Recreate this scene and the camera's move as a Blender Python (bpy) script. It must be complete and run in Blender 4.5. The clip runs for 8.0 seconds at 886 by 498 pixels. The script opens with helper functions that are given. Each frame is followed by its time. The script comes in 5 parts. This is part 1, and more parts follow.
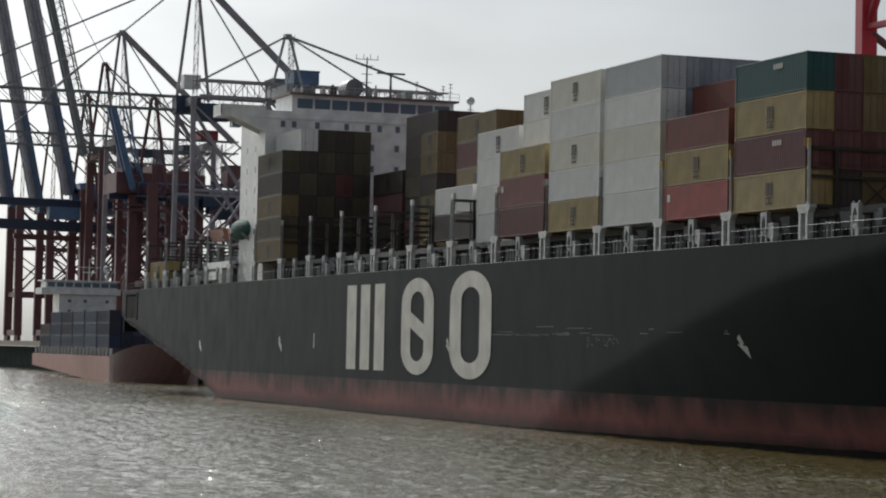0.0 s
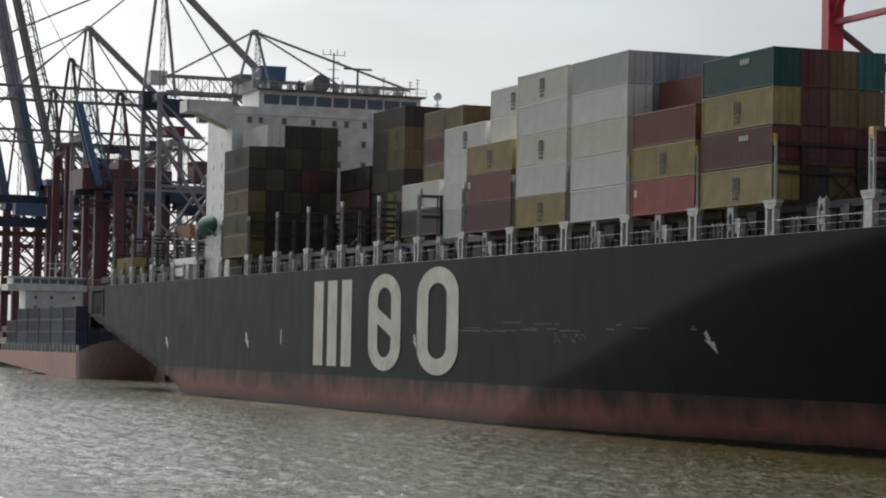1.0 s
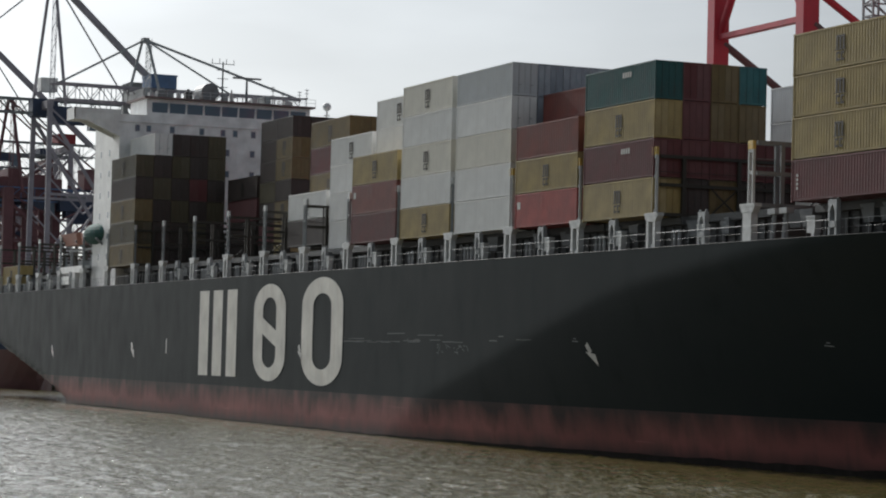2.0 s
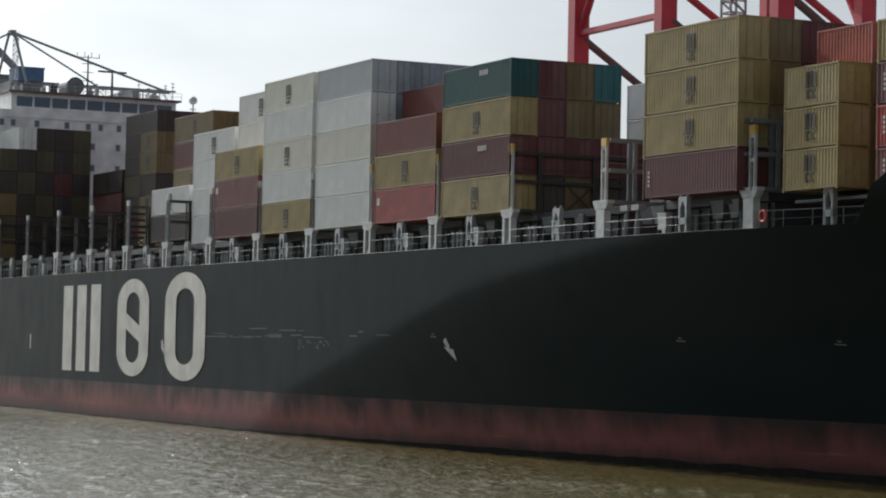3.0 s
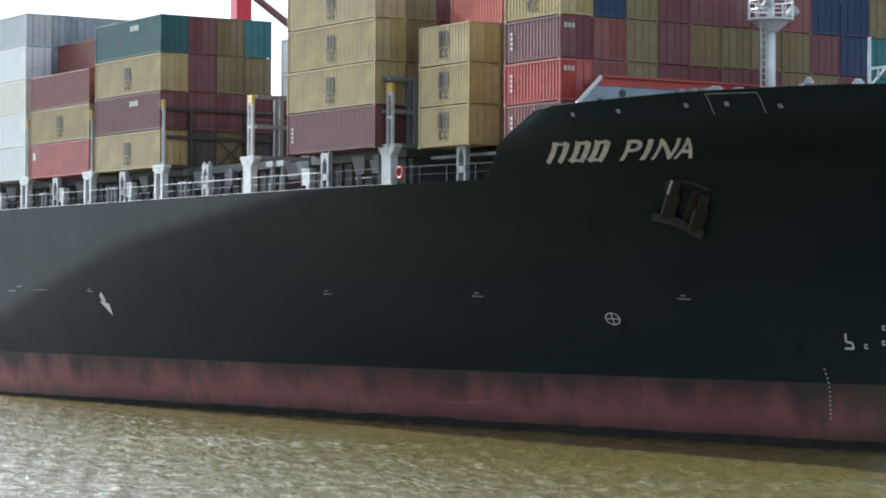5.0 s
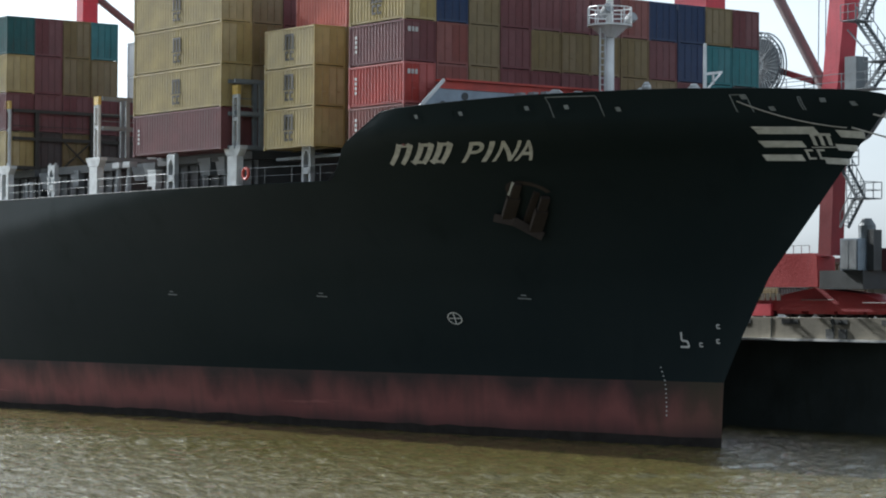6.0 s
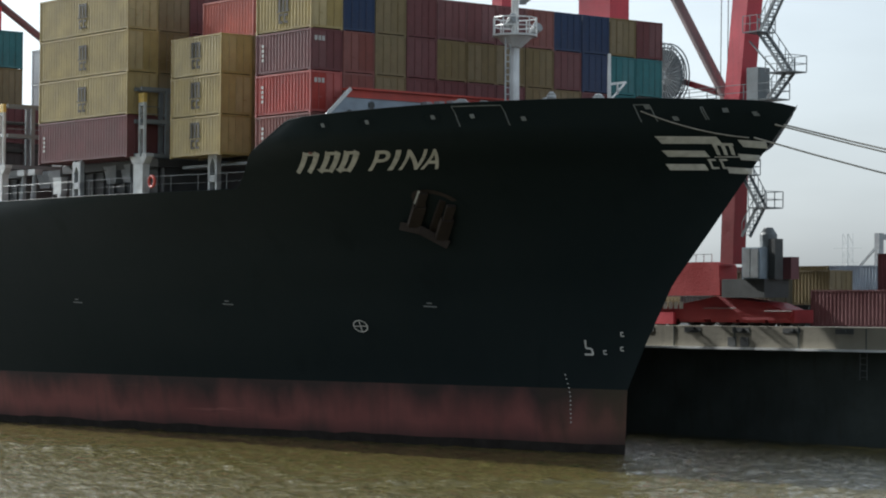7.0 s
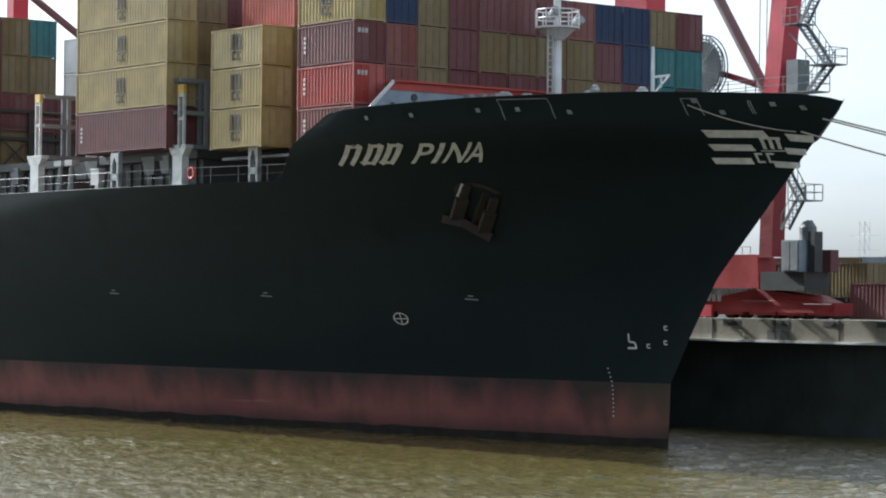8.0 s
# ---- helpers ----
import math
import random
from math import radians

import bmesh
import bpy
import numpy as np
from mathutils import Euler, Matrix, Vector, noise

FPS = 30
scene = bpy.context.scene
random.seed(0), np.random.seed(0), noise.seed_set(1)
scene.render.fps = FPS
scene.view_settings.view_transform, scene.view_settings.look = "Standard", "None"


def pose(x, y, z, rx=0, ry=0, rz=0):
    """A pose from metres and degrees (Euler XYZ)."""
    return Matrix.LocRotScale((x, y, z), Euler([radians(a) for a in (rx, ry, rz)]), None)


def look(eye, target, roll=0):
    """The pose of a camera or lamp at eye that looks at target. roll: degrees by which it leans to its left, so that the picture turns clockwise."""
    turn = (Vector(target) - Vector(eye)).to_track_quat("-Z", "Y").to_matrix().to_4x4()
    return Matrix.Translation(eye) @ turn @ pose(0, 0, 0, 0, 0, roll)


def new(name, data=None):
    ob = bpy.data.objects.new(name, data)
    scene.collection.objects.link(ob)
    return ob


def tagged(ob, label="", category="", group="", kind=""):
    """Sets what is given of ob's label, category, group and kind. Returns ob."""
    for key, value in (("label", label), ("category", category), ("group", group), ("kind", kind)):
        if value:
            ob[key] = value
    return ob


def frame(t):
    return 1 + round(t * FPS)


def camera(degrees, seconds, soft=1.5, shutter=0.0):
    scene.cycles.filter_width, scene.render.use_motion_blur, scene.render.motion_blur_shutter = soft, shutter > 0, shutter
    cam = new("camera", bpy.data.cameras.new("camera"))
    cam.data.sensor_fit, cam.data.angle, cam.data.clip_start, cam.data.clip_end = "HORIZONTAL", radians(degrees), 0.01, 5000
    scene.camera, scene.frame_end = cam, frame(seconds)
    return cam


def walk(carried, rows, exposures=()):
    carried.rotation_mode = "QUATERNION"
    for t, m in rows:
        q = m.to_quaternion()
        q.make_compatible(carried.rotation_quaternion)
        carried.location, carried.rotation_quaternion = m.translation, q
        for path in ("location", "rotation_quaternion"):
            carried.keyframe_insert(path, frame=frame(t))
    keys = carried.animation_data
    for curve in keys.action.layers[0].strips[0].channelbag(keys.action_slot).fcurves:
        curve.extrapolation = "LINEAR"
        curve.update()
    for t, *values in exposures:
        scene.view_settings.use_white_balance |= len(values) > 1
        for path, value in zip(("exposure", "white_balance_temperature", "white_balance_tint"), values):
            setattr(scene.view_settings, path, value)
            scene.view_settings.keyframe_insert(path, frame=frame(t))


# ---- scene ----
cam = camera(20.5, 8.0, soft=2.0)
PATH = [
    (0, (135.167, -89.351, 7.536), (133.285, -88.68, 7.619), 1.2),
    (0.5, (135.245, -89.418, 7.415), (133.367, -88.737, 7.508), 1.3),
    (1, (134.893, -89.194, 7.569), (133.02, -88.498, 7.649), 1.1),
    (1.5, (134.798, -88.724, 7.538), (132.939, -87.991, 7.622), 1.3),
    (3, (136.77, -87.104, 8.066), (134.969, -86.238, 8.151), 1.2),
    (3.5, (138.118, -87.212, 8.783), (136.346, -86.288, 8.86), 1.0),
    (4, (140.017, -87.469, 8.867), (138.281, -86.479, 8.941), 0.8),
    (4.5, (140.714, -86.474, 9.427), (139.008, -85.432, 9.481), 0.19),
    (5, (141.321, -84.833, 9.382), (139.636, -83.756, 9.418), 0.24),
    (5.2, (141.236, -84.495, 9.441), (139.567, -83.395, 9.476), 0.19),
    (6.3, (143.882, -86.448, 8.566), (142.285, -85.245, 8.612), 0.38),
    (6.5, (143.882, -86.448, 8.566), (142.295, -85.231, 8.612), 0.36),
    (7, (143.922, -86.808, 8.607), (142.357, -85.564, 8.66), 0.39),
    (7.5, (143.226, -87.664, 9.594), (141.662, -86.417, 9.623), 0.06),
    (8, (142.202, -88.429, 9.15), (140.634, -87.188, 9.19), 0.52),
]
walk(cam, [(t, look(eye, target, roll)) for t, eye, target, roll in PATH],
     exposures=[(0.0, -0.8, 6450, 10), (1.0, -0.7, 6450, 10), (1.5, -0.65, 6400, 10), (3.0, -0.42, 6300, 9), (3.5, -0.08, 6250, 8), (4.0, 0.1, 6200, 8), (4.5, 0.68, 6050, 7),
                (5.0, 1.08, 5750, 7), (5.2, 1.2, 5750, 7), (6.3, 0.4, 5950, 7), (6.5, 0.42, 6000, 7), (7.0, 0.35, 6100, 7), (7.5, 0.38, 6000, 7), (8.0, 0.75, 5950, 7)])

# ---- world, sun, exposure ----
SUN_EL, SUN_AZ = radians(31), radians(7.5)          # azimuth: off the ship's stern, towards the water side
to_sun = Vector((-math.cos(SUN_AZ) * math.cos(SUN_EL), -math.sin(SUN_AZ) * math.cos(SUN_EL), math.sin(SUN_EL)))
world = bpy.data.worlds.new("sky")
scene.world = world
world.use_nodes = True
wn, wl = world.node_tree.nodes, world.node_tree.links
wn.clear()
sky = wn.new("ShaderNodeTexSky")
sky.sky_type, sky.sun_disc, sky.sun_elevation, sky.sun_rotation = "NISHITA", False, SUN_EL, math.atan2(to_sun.x, to_sun.y)
sky.air_density, sky.dust_density, sky.ozone_density = 1.0, 3.0, 1.0
coord, stretch, cloud = wn.new("ShaderNodeTexCoord"), wn.new("ShaderNodeMapping"), wn.new("ShaderNodeTexNoise")
stretch.inputs["Scale"].default_value = (2.2, 2.2, 9.0)
cloud.inputs["Scale"].default_value, cloud.inputs["Detail"].default_value = 2.4, 5.0
ramp = wn.new("ShaderNodeMapRange")
ramp.inputs["From Min"].default_value, ramp.inputs["From Max"].default_value = 0.3, 0.75
ramp.inputs["To Min"].default_value, ramp.inputs["To Max"].default_value = 0.88, 1.08
veil, tint, shade = wn.new("ShaderNodeHueSaturation"), wn.new("ShaderNodeMix"), wn.new("ShaderNodeVectorMath")
veil.inputs["Saturation"].default_value = 0.25      # thin high cloud takes the blue out of the sky
tint.data_type, tint.blend_type = "RGBA", "MULTIPLY"
tint.inputs["Factor"].default_value = 1.0
tint.inputs["B"].default_value = (0.95, 1.0, 1.04, 1)
haze = wn.new("ShaderNodeMix")
haze.data_type = "RGBA"
haze.inputs["Factor"].default_value = 0.07
haze.inputs["B"].default_value = (9.2, 10.0, 10.5, 1)  # even overcast light
shade.operation = "SCALE"
back, wout = wn.new("ShaderNodeBackground"), wn.new("ShaderNodeOutputWorld")
back.inputs["Strength"].default_value = 0.122
wl.new(coord.outputs["Generated"], stretch.inputs["Vector"])
wl.new(stretch.outputs["Vector"], cloud.inputs["Vector"])
wl.new(cloud.outputs["Fac"], ramp.inputs["Value"])
wl.new(sky.outputs["Color"], veil.inputs["Color"])
wl.new(veil.outputs["Color"], tint.inputs["A"])
wl.new(tint.outputs["Result"], haze.inputs["A"])
wl.new(haze.outputs["Result"], shade.inputs[0])
wl.new(ramp.outputs["Result"], shade.inputs["Scale"])
wl.new(shade.outputs["Vector"], back.inputs["Color"])
wl.new(back.outputs["Background"], wout.inputs["Surface"])
sun = new("sun", bpy.data.lights.new("sun", "SUN"))
sun.data.energy, sun.data.angle, sun.data.color = 5.0, radians(0.6), (1.0, 0.96, 0.90)
sun.matrix_world = look(to_sun * 300, (0, 0, 0))


# ---- materials ----
def nodes_of(name):
    m = bpy.data.materials.new(name)
    m.use_nodes = True
    t = m.node_tree
    return m, t.nodes, t.links, t.nodes["Principled BSDF"]


def noise_node(n, l, vec, scale, detail=4.0, stretch=(1, 1, 1)):
    mp, nz = n.new("ShaderNodeMapping"), n.new("ShaderNodeTexNoise")
    mp.inputs["Scale"].default_value = stretch
    nz.inputs["Scale"].default_value, nz.inputs["Detail"].default_value = scale, detail
    l.new(vec, mp.inputs["Vector"])
    l.new(mp.outputs["Vector"], nz.inputs["Vector"])
    return nz.outputs["Fac"]


def ranged(n, l, value, a, b, lo, hi):
    r = n.new("ShaderNodeMapRange")
    for key, v in (("From Min", a), ("From Max", b), ("To Min", lo), ("To Max", hi)):
        r.inputs[key].default_value = v
    l.new(value, r.inputs["Value"])
    return r.outputs["Result"]


def mixed(n, l, fac, a, b):
    m = n.new("ShaderNodeMix")
    m.data_type = "RGBA"
    for key, v in (("Factor", fac), ("A", a), ("B", b)):
        if isinstance(v, (tuple, list)):
            m.inputs[key].default_value = (*v[:3], 1)
        elif isinstance(v, float):
            m.inputs[key].default_value = v
        else:
            l.new(v, m.inputs[key])
    return m.outputs["Result"]


def painted(name, col, rough=0.55, wear=(0.16, 0.09, 0.05), amount=0.35, scale=0.6, metal=0.0, random_shade=0.0, bump=0.05, streak=6.0, fade=0.2, spec=0.5):
    """Painted steel: patchy fading, streaks that run down, fine relief."""
    m, n, l, p = nodes_of(name)
    tc = n.new("ShaderNodeTexCoord")
    vec = tc.outputs["Object"]
    big = noise_node(n, l, vec, scale, 5)
    run = noise_node(n, l, vec, scale * 2.5, 5, (streak, streak, 0.35))
    fine = noise_node(n, l, vec, scale * 14, 3)
    faded = mixed(n, l, ranged(n, l, big, 0.3, 0.75, 0.0, 1.0), tuple(c * (1 - fade) for c in col), tuple(min(1, c * (1 + 0.9 * fade) + 0.05 * fade) for c in col))
    dirty = mixed(n, l, ranged(n, l, run, 0.55, 0.8, 0.0, amount), faded, wear)
    out = mixed(n, l, ranged(n, l, fine, 0.62, 0.75, 0.0, amount * 0.7), dirty, tuple(c * 0.6 for c in col))
    if random_shade:
        info, hsv = n.new("ShaderNodeObjectInfo"), n.new("ShaderNodeHueSaturation")
        l.new(out, hsv.inputs["Color"])
        l.new(ranged(n, l, info.outputs["Random"], 0, 1, 1 - random_shade, 1 + random_shade), hsv.inputs["Value"])
        l.new(ranged(n, l, info.outputs["Random"], 0, 1, 1.1, 0.85), hsv.inputs["Saturation"])
        out = hsv.outputs["Color"]
    l.new(out, p.inputs["Base Color"])
    l.new(ranged(n, l, big, 0.3, 0.8, rough - 0.1, rough + 0.15), p.inputs["Roughness"])
    p.inputs["Metallic"].default_value, p.inputs["Specular IOR Level"].default_value = metal, spec
    if bump:
        b = n.new("ShaderNodeBump")
        b.inputs["Strength"].default_value, b.inputs["Distance"].default_value = 0.4, bump
        l.new(fine, b.inputs["Height"])
        l.new(b.outputs["Normal"], p.inputs["Normal"])
    return m


def hull_paint(name, col, fade, rough, streak_col, amount, plates=0.25, gloss=0.2, soil=None):
    """Ship's side: plate seams faintly seen, scuffs along the side, runs from the deck edge."""
    m, n, l, p = nodes_of(name)
    vec = n.new("ShaderNodeTexCoord").outputs["Object"]
    big = noise_node(n, l, vec, 0.035, 6, (1, 1, 2.2))
    mid = noise_node(n, l, vec, 0.35, 6, (1, 1, 0.5))
    run = noise_node(n, l, vec, 0.9, 5, (1.0, 1.0, 0.06))
    scuff = noise_node(n, l, vec, 0.5, 6, (0.25, 1, 5))
    fine = noise_node(n, l, vec, 6.0, 3)
    c = mixed(n, l, ranged(n, l, big, 0.32, 0.7, 0.0, 1.0), col, fade)
    c = mixed(n, l, ranged(n, l, run, 0.5, 0.78, 0.0, amount), c, streak_col)
    c = mixed(n, l, ranged(n, l, scuff, 0.66, 0.8, 0.0, amount * 0.8), c, tuple(min(1, v * 1.8 + 0.02) for v in fade))
    c = mixed(n, l, ranged(n, l, mid, 0.6, 0.8, 0.0, 0.5), c, tuple(v * 0.55 for v in col))
    if soil:                                         # soot and oil hang ragged on the upper band, growth on the lower edge
        zz = n.new("ShaderNodeSeparateXYZ")
        l.new(vec, zz.inputs["Vector"])
        up, low = n.new("ShaderNodeMath"), n.new("ShaderNodeMath")
        up.operation = low.operation = "MULTIPLY_ADD"
        l.new(ranged(n, l, mid, 0.3, 0.7, 0, 1), up.inputs[0])
        up.inputs[1].default_value = 1.7
        l.new(zz.outputs["Z"], up.inputs[2])
        l.new(mid, low.inputs[0])
        low.inputs[1].default_value = 1.6
        l.new(zz.outputs["Z"], low.inputs[2])
        c = mixed(n, l, ranged(n, l, up.outputs["Value"], 2.7, 4.8, 0.0, 0.92), c, soil)
        fore = n.new("ShaderNodeMath")
        fore.operation = "MULTIPLY_ADD"
        l.new(ranged(n, l, mid, 0.25, 0.75, 0, 1), fore.inputs[0])
        fore.inputs[1].default_value = 6.0
        l.new(zz.outputs["X"], fore.inputs[2])
        c = mixed(n, l, ranged(n, l, fore.outputs["Value"], 30.5, 35.5, 0.0, 0.75), c, (0.045, 0.038, 0.020))
        c = mixed(n, l, ranged(n, l, low.outputs["Value"], 2.3, 1.0, 0.0, 0.85), c, tuple(v * 0.8 for v in soil))
    l.new(c, p.inputs["Base Color"])
    l.new(ranged(n, l, mid, 0.3, 0.75, rough - 0.05, rough + 0.06), p.inputs["Roughness"])
    p.inputs["Specular IOR Level"].default_value = gloss
    brick = n.new("ShaderNodeTexBrick")
    brick.inputs["Scale"].default_value = 0.1
    brick.inputs["Mortar Size"].default_value, brick.inputs["Mortar Smooth"].default_value = 0.006, 0.6
    brick.inputs["Brick Width"].default_value, brick.inputs["Row Height"].default_value = 1.1, 0.27
    sep, com = n.new("ShaderNodeSeparateXYZ"), n.new("ShaderNodeCombineXYZ")
    l.new(vec, sep.inputs["Vector"])
    l.new(sep.outputs["X"], com.inputs["X"])
    l.new(sep.outputs["Z"], com.inputs["Y"])
    l.new(com.outputs["Vector"], brick.inputs["Vector"])
    add = n.new("ShaderNodeMath")
    add.operation = "MULTIPLY_ADD"
    l.new(brick.outputs["Fac"], add.inputs[0])
    add.inputs[1].default_value = plates
    l.new(ranged(n, l, mid, 0, 1, 0, 0.5), add.inputs[2])
    b = n.new("ShaderNodeBump")
    b.inputs["Strength"].default_value, b.inputs["Distance"].default_value = 0.22, 0.03
    l.new(add.outputs["Value"], b.inputs["Height"])
    l.new(b.outputs["Normal"], p.inputs["Normal"])
    return m


M_HULL = hull_paint("hull_black", (0.0115, 0.0175, 0.0190), (0.0170, 0.0235, 0.0245), 0.46, (0.032, 0.036, 0.037), 0.07, gloss=0.03)
M_BOOT = hull_paint("boot_red", (0.105, 0.030, 0.028), (0.24, 0.085, 0.075), 0.65, (0.07, 0.036, 0.030), 0.5, soil=(0.020, 0.017, 0.016))
M_WEED = painted("waterline_growth", (0.017, 0.014, 0.012), 0.9, (0.035, 0.032, 0.02), 0.6, 1.2, spec=0.1)
M_LETTER = painted("letter_white", (0.60, 0.59, 0.54), 0.6, (0.30, 0.17, 0.09), 0.55, 0.35, bump=0.0)
M_DECK = painted("deck_paint", (0.10, 0.045, 0.035), 0.7, (0.05, 0.04, 0.03), 0.5, 0.4)
M_GREY = painted("grey_paint", (0.30, 0.32, 0.33), 0.5, (0.25, 0.16, 0.10), 0.4, 1.5)
M_LIGHT = painted("light_grey_paint", (0.50, 0.52, 0.52), 0.5, (0.30, 0.18, 0.10), 0.35, 1.5)
M_DARK = painted("dark_steel", (0.055, 0.06, 0.06), 0.6, (0.10, 0.06, 0.04), 0.4, 1.0)
M_MIDGREY = painted("mid_grey_steel", (0.17, 0.19, 0.20), 0.55, (0.14, 0.09, 0.06), 0.4, 1.0)
M_WHITE = painted("white_paint", (0.78, 0.79, 0.78), 0.45, (0.45, 0.36, 0.26), 0.25, 0.5)
M_YCAP = painted("yellow_cap", (0.62, 0.42, 0.10), 0.5, (0.3, 0.2, 0.1), 0.3, 2)
M_RED = painted("crane_red", (0.52, 0.045, 0.065), 0.5, (0.25, 0.05, 0.05), 0.4, 0.4)
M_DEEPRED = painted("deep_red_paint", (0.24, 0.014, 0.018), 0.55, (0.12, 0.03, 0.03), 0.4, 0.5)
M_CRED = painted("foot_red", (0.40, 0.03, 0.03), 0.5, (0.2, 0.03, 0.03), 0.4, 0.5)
# oxide red and dull brown are lightened to carry haze over the far cranes
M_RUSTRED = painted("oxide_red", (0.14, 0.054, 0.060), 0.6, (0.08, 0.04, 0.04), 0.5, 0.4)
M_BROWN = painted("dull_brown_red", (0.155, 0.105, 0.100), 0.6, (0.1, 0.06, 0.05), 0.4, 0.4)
M_NAVY = painted("navy_steel", (0.022, 0.040, 0.085), 0.55, (0.05, 0.04, 0.04), 0.4, 0.4)
# far crane greys, lifted so that the colour carries the haze
M_MAUVE = painted("hazed_grey_steel", (0.30, 0.285, 0.32), 0.6, (0.10, 0.07, 0.06), 0.4, 0.4)
M_PALEBOOM = painted("hazed_boom_grey", (0.44, 0.43, 0.49), 0.6, (0.20, 0.16, 0.15), 0.4, 0.4)
M_SCUFF = painted("scraped_paint", (0.075, 0.085, 0.088), 0.7, (0.03, 0.035, 0.035), 0.8, 1.5, bump=0.0)
# lightened as well: distance haze is mixed into this blue
M_BLUE = painted("crane_blue", (0.085, 0.16, 0.30), 0.5, (0.06, 0.05, 0.06), 0.4, 0.4)
M_ORANGE = painted("orange_hull", (0.40, 0.19, 0.15), 0.6, (0.2, 0.1, 0.07), 0.5, 0.3)
# maroon of the feeder's bow, darkened by the shade on its flare
M_FBOW = painted("shaded_bow_maroon", (0.10, 0.034, 0.032), 0.6, (0.06, 0.03, 0.03), 0.5, 0.3)
M_BRED = painted("breakwater_red", (0.50, 0.06, 0.04), 0.5, (0.3, 0.1, 0.06), 0.3, 1.0)
M_BGREY = painted("breakwater_grey", (0.30, 0.36, 0.42), 0.5, (0.35, 0.25, 0.18), 0.3, 1.0)
M_CONC = painted("quay_concrete", (0.27, 0.245, 0.19), 0.85, (0.12, 0.10, 0.08), 0.6, 0.35, streak=2.0)
M_QDARK = painted("wet_quay_wall", (0.078, 0.092, 0.088), 0.9, (0.06, 0.06, 0.05), 0.5, 0.3, streak=2.0, spec=0.0, bump=0.0)
M_PAVE = painted("quay_paving", (0.20, 0.20, 0.19), 0.85, (0.12, 0.12, 0.11), 0.4, 0.3)
M_ROPE = painted("rope", (0.32, 0.30, 0.26), 0.9, (0.2, 0.18, 0.15), 0.3, 3)
M_ANCHOR = painted("anchor_iron", (0.034, 0.026, 0.022), 0.8, (0.055, 0.034, 0.025), 0.6, 1.2, spec=0.2)
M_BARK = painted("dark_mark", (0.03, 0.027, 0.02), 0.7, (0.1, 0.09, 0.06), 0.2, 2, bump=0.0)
# near-black colour for the shade inside the mooring port
M_SHADE = painted("recess_shade", (0.008, 0.008, 0.008), 0.9, (0.02, 0.015, 0.01), 0.3, 2, bump=0.0, spec=0.1)
M_BAR = painted("white_mark", (0.52, 0.52, 0.50), 0.6, (0.4, 0.3, 0.25), 0.3, 2, bump=0.0)
M_GREEN = painted("sea_green_paint", (0.035, 0.11, 0.10), 0.8, (0.1, 0.1, 0.08), 0.3, 1)
m_glass, gn_, gl_, gp_ = nodes_of("sky_tinted_glass")
# blue base colour stands in for sky reflected by the panes
gp_.inputs["Base Color"].default_value, gp_.inputs["Roughness"].default_value = (0.13, 0.18, 0.23, 1), 0.05
gp_.inputs["Specular IOR Level"].default_value = 0.3
M_GLASS = m_glass

BOX = {
    "olive": (0.092, 0.080, 0.046), "navy": (0.016, 0.028, 0.055), "slate": (0.055, 0.085, 0.13), "mustard": (0.37, 0.285, 0.12), "ochre": (0.185, 0.138, 0.062), "maroon": (0.14, 0.046, 0.048), "brown": (0.060, 0.047, 0.042),
    "red": (0.36, 0.055, 0.045), "salmon": (0.42, 0.12, 0.095), "brick": (0.20, 0.06, 0.048), "white": (0.78, 0.79, 0.78), "cream": (0.74, 0.72, 0.64),
    "grey": (0.50, 0.53, 0.55), "teal": (0.03, 0.16, 0.17), "green": (0.02, 0.095, 0.095), "blue": (0.018, 0.038, 0.095), "steel": (0.29, 0.335, 0.38),
}
PALE = ("white", "cream", "grey")
BOXMAT = {k: painted("box_" + k, v, 0.5, (0.30, 0.22, 0.16) if k in PALE else (0.13, 0.07, 0.05), 0.22 if k in PALE else 0.4, 0.55, random_shade=0.05 if k in PALE else 0.14, fade=0.07 if k in PALE else 0.22, spec=0.35) for k, v in BOX.items()}


def water_material():
    m, n, l, p = nodes_of("river_water")
    vec = n.new("ShaderNodeTexCoord").outputs["Object"]
    chop = noise_node(n, l, vec, 2.3, 3, (0.6, 1.0, 1))
    rip = noise_node(n, l, vec, 9.0, 4, (0.6, 1.0, 1))
    murk = noise_node(n, l, vec, 0.02, 4)
    l.new(mixed(n, l, ranged(n, l, murk, 0.3, 0.7, 0, 1), (0.090, 0.076, 0.023), (0.124, 0.104, 0.037)), p.inputs["Base Color"])
    p.inputs["Roughness"].default_value, p.inputs["IOR"].default_value = 0.04, 1.85
    last = None
    for h, dist in ((chop, 0.15), (rip, 0.07)):
        b = n.new("ShaderNodeBump")
        b.inputs["Strength"].default_value, b.inputs["Distance"].default_value = 1.0, dist
        l.new(h, b.inputs["Height"])
        if last:
            l.new(last.outputs["Normal"], b.inputs["Normal"])
        last = b
    l.new(last.outputs["Normal"], p.inputs["Normal"])
    return m


M_WATER = water_material()


# ---- mesh helpers ----
def mesh_of(bm, name, material, smooth=False):
    bmesh.ops.recalc_face_normals(bm, faces=bm.faces)
    me = bpy.data.meshes.new(name)
    bm.to_mesh(me)
    bm.free()
    for m in (material if isinstance(material, (list, tuple)) else (material,)):
        me.materials.append(m)
    if smooth:
        for f in me.polygons:
            f.use_smooth = True
    return me


def fair_normals(ob, side):
    """Shade a strip of the ship's side by the true slope of the hull."""
    e, out = 0.9, []
    for v in ob.data.vertices:
        x, _, z = v.co
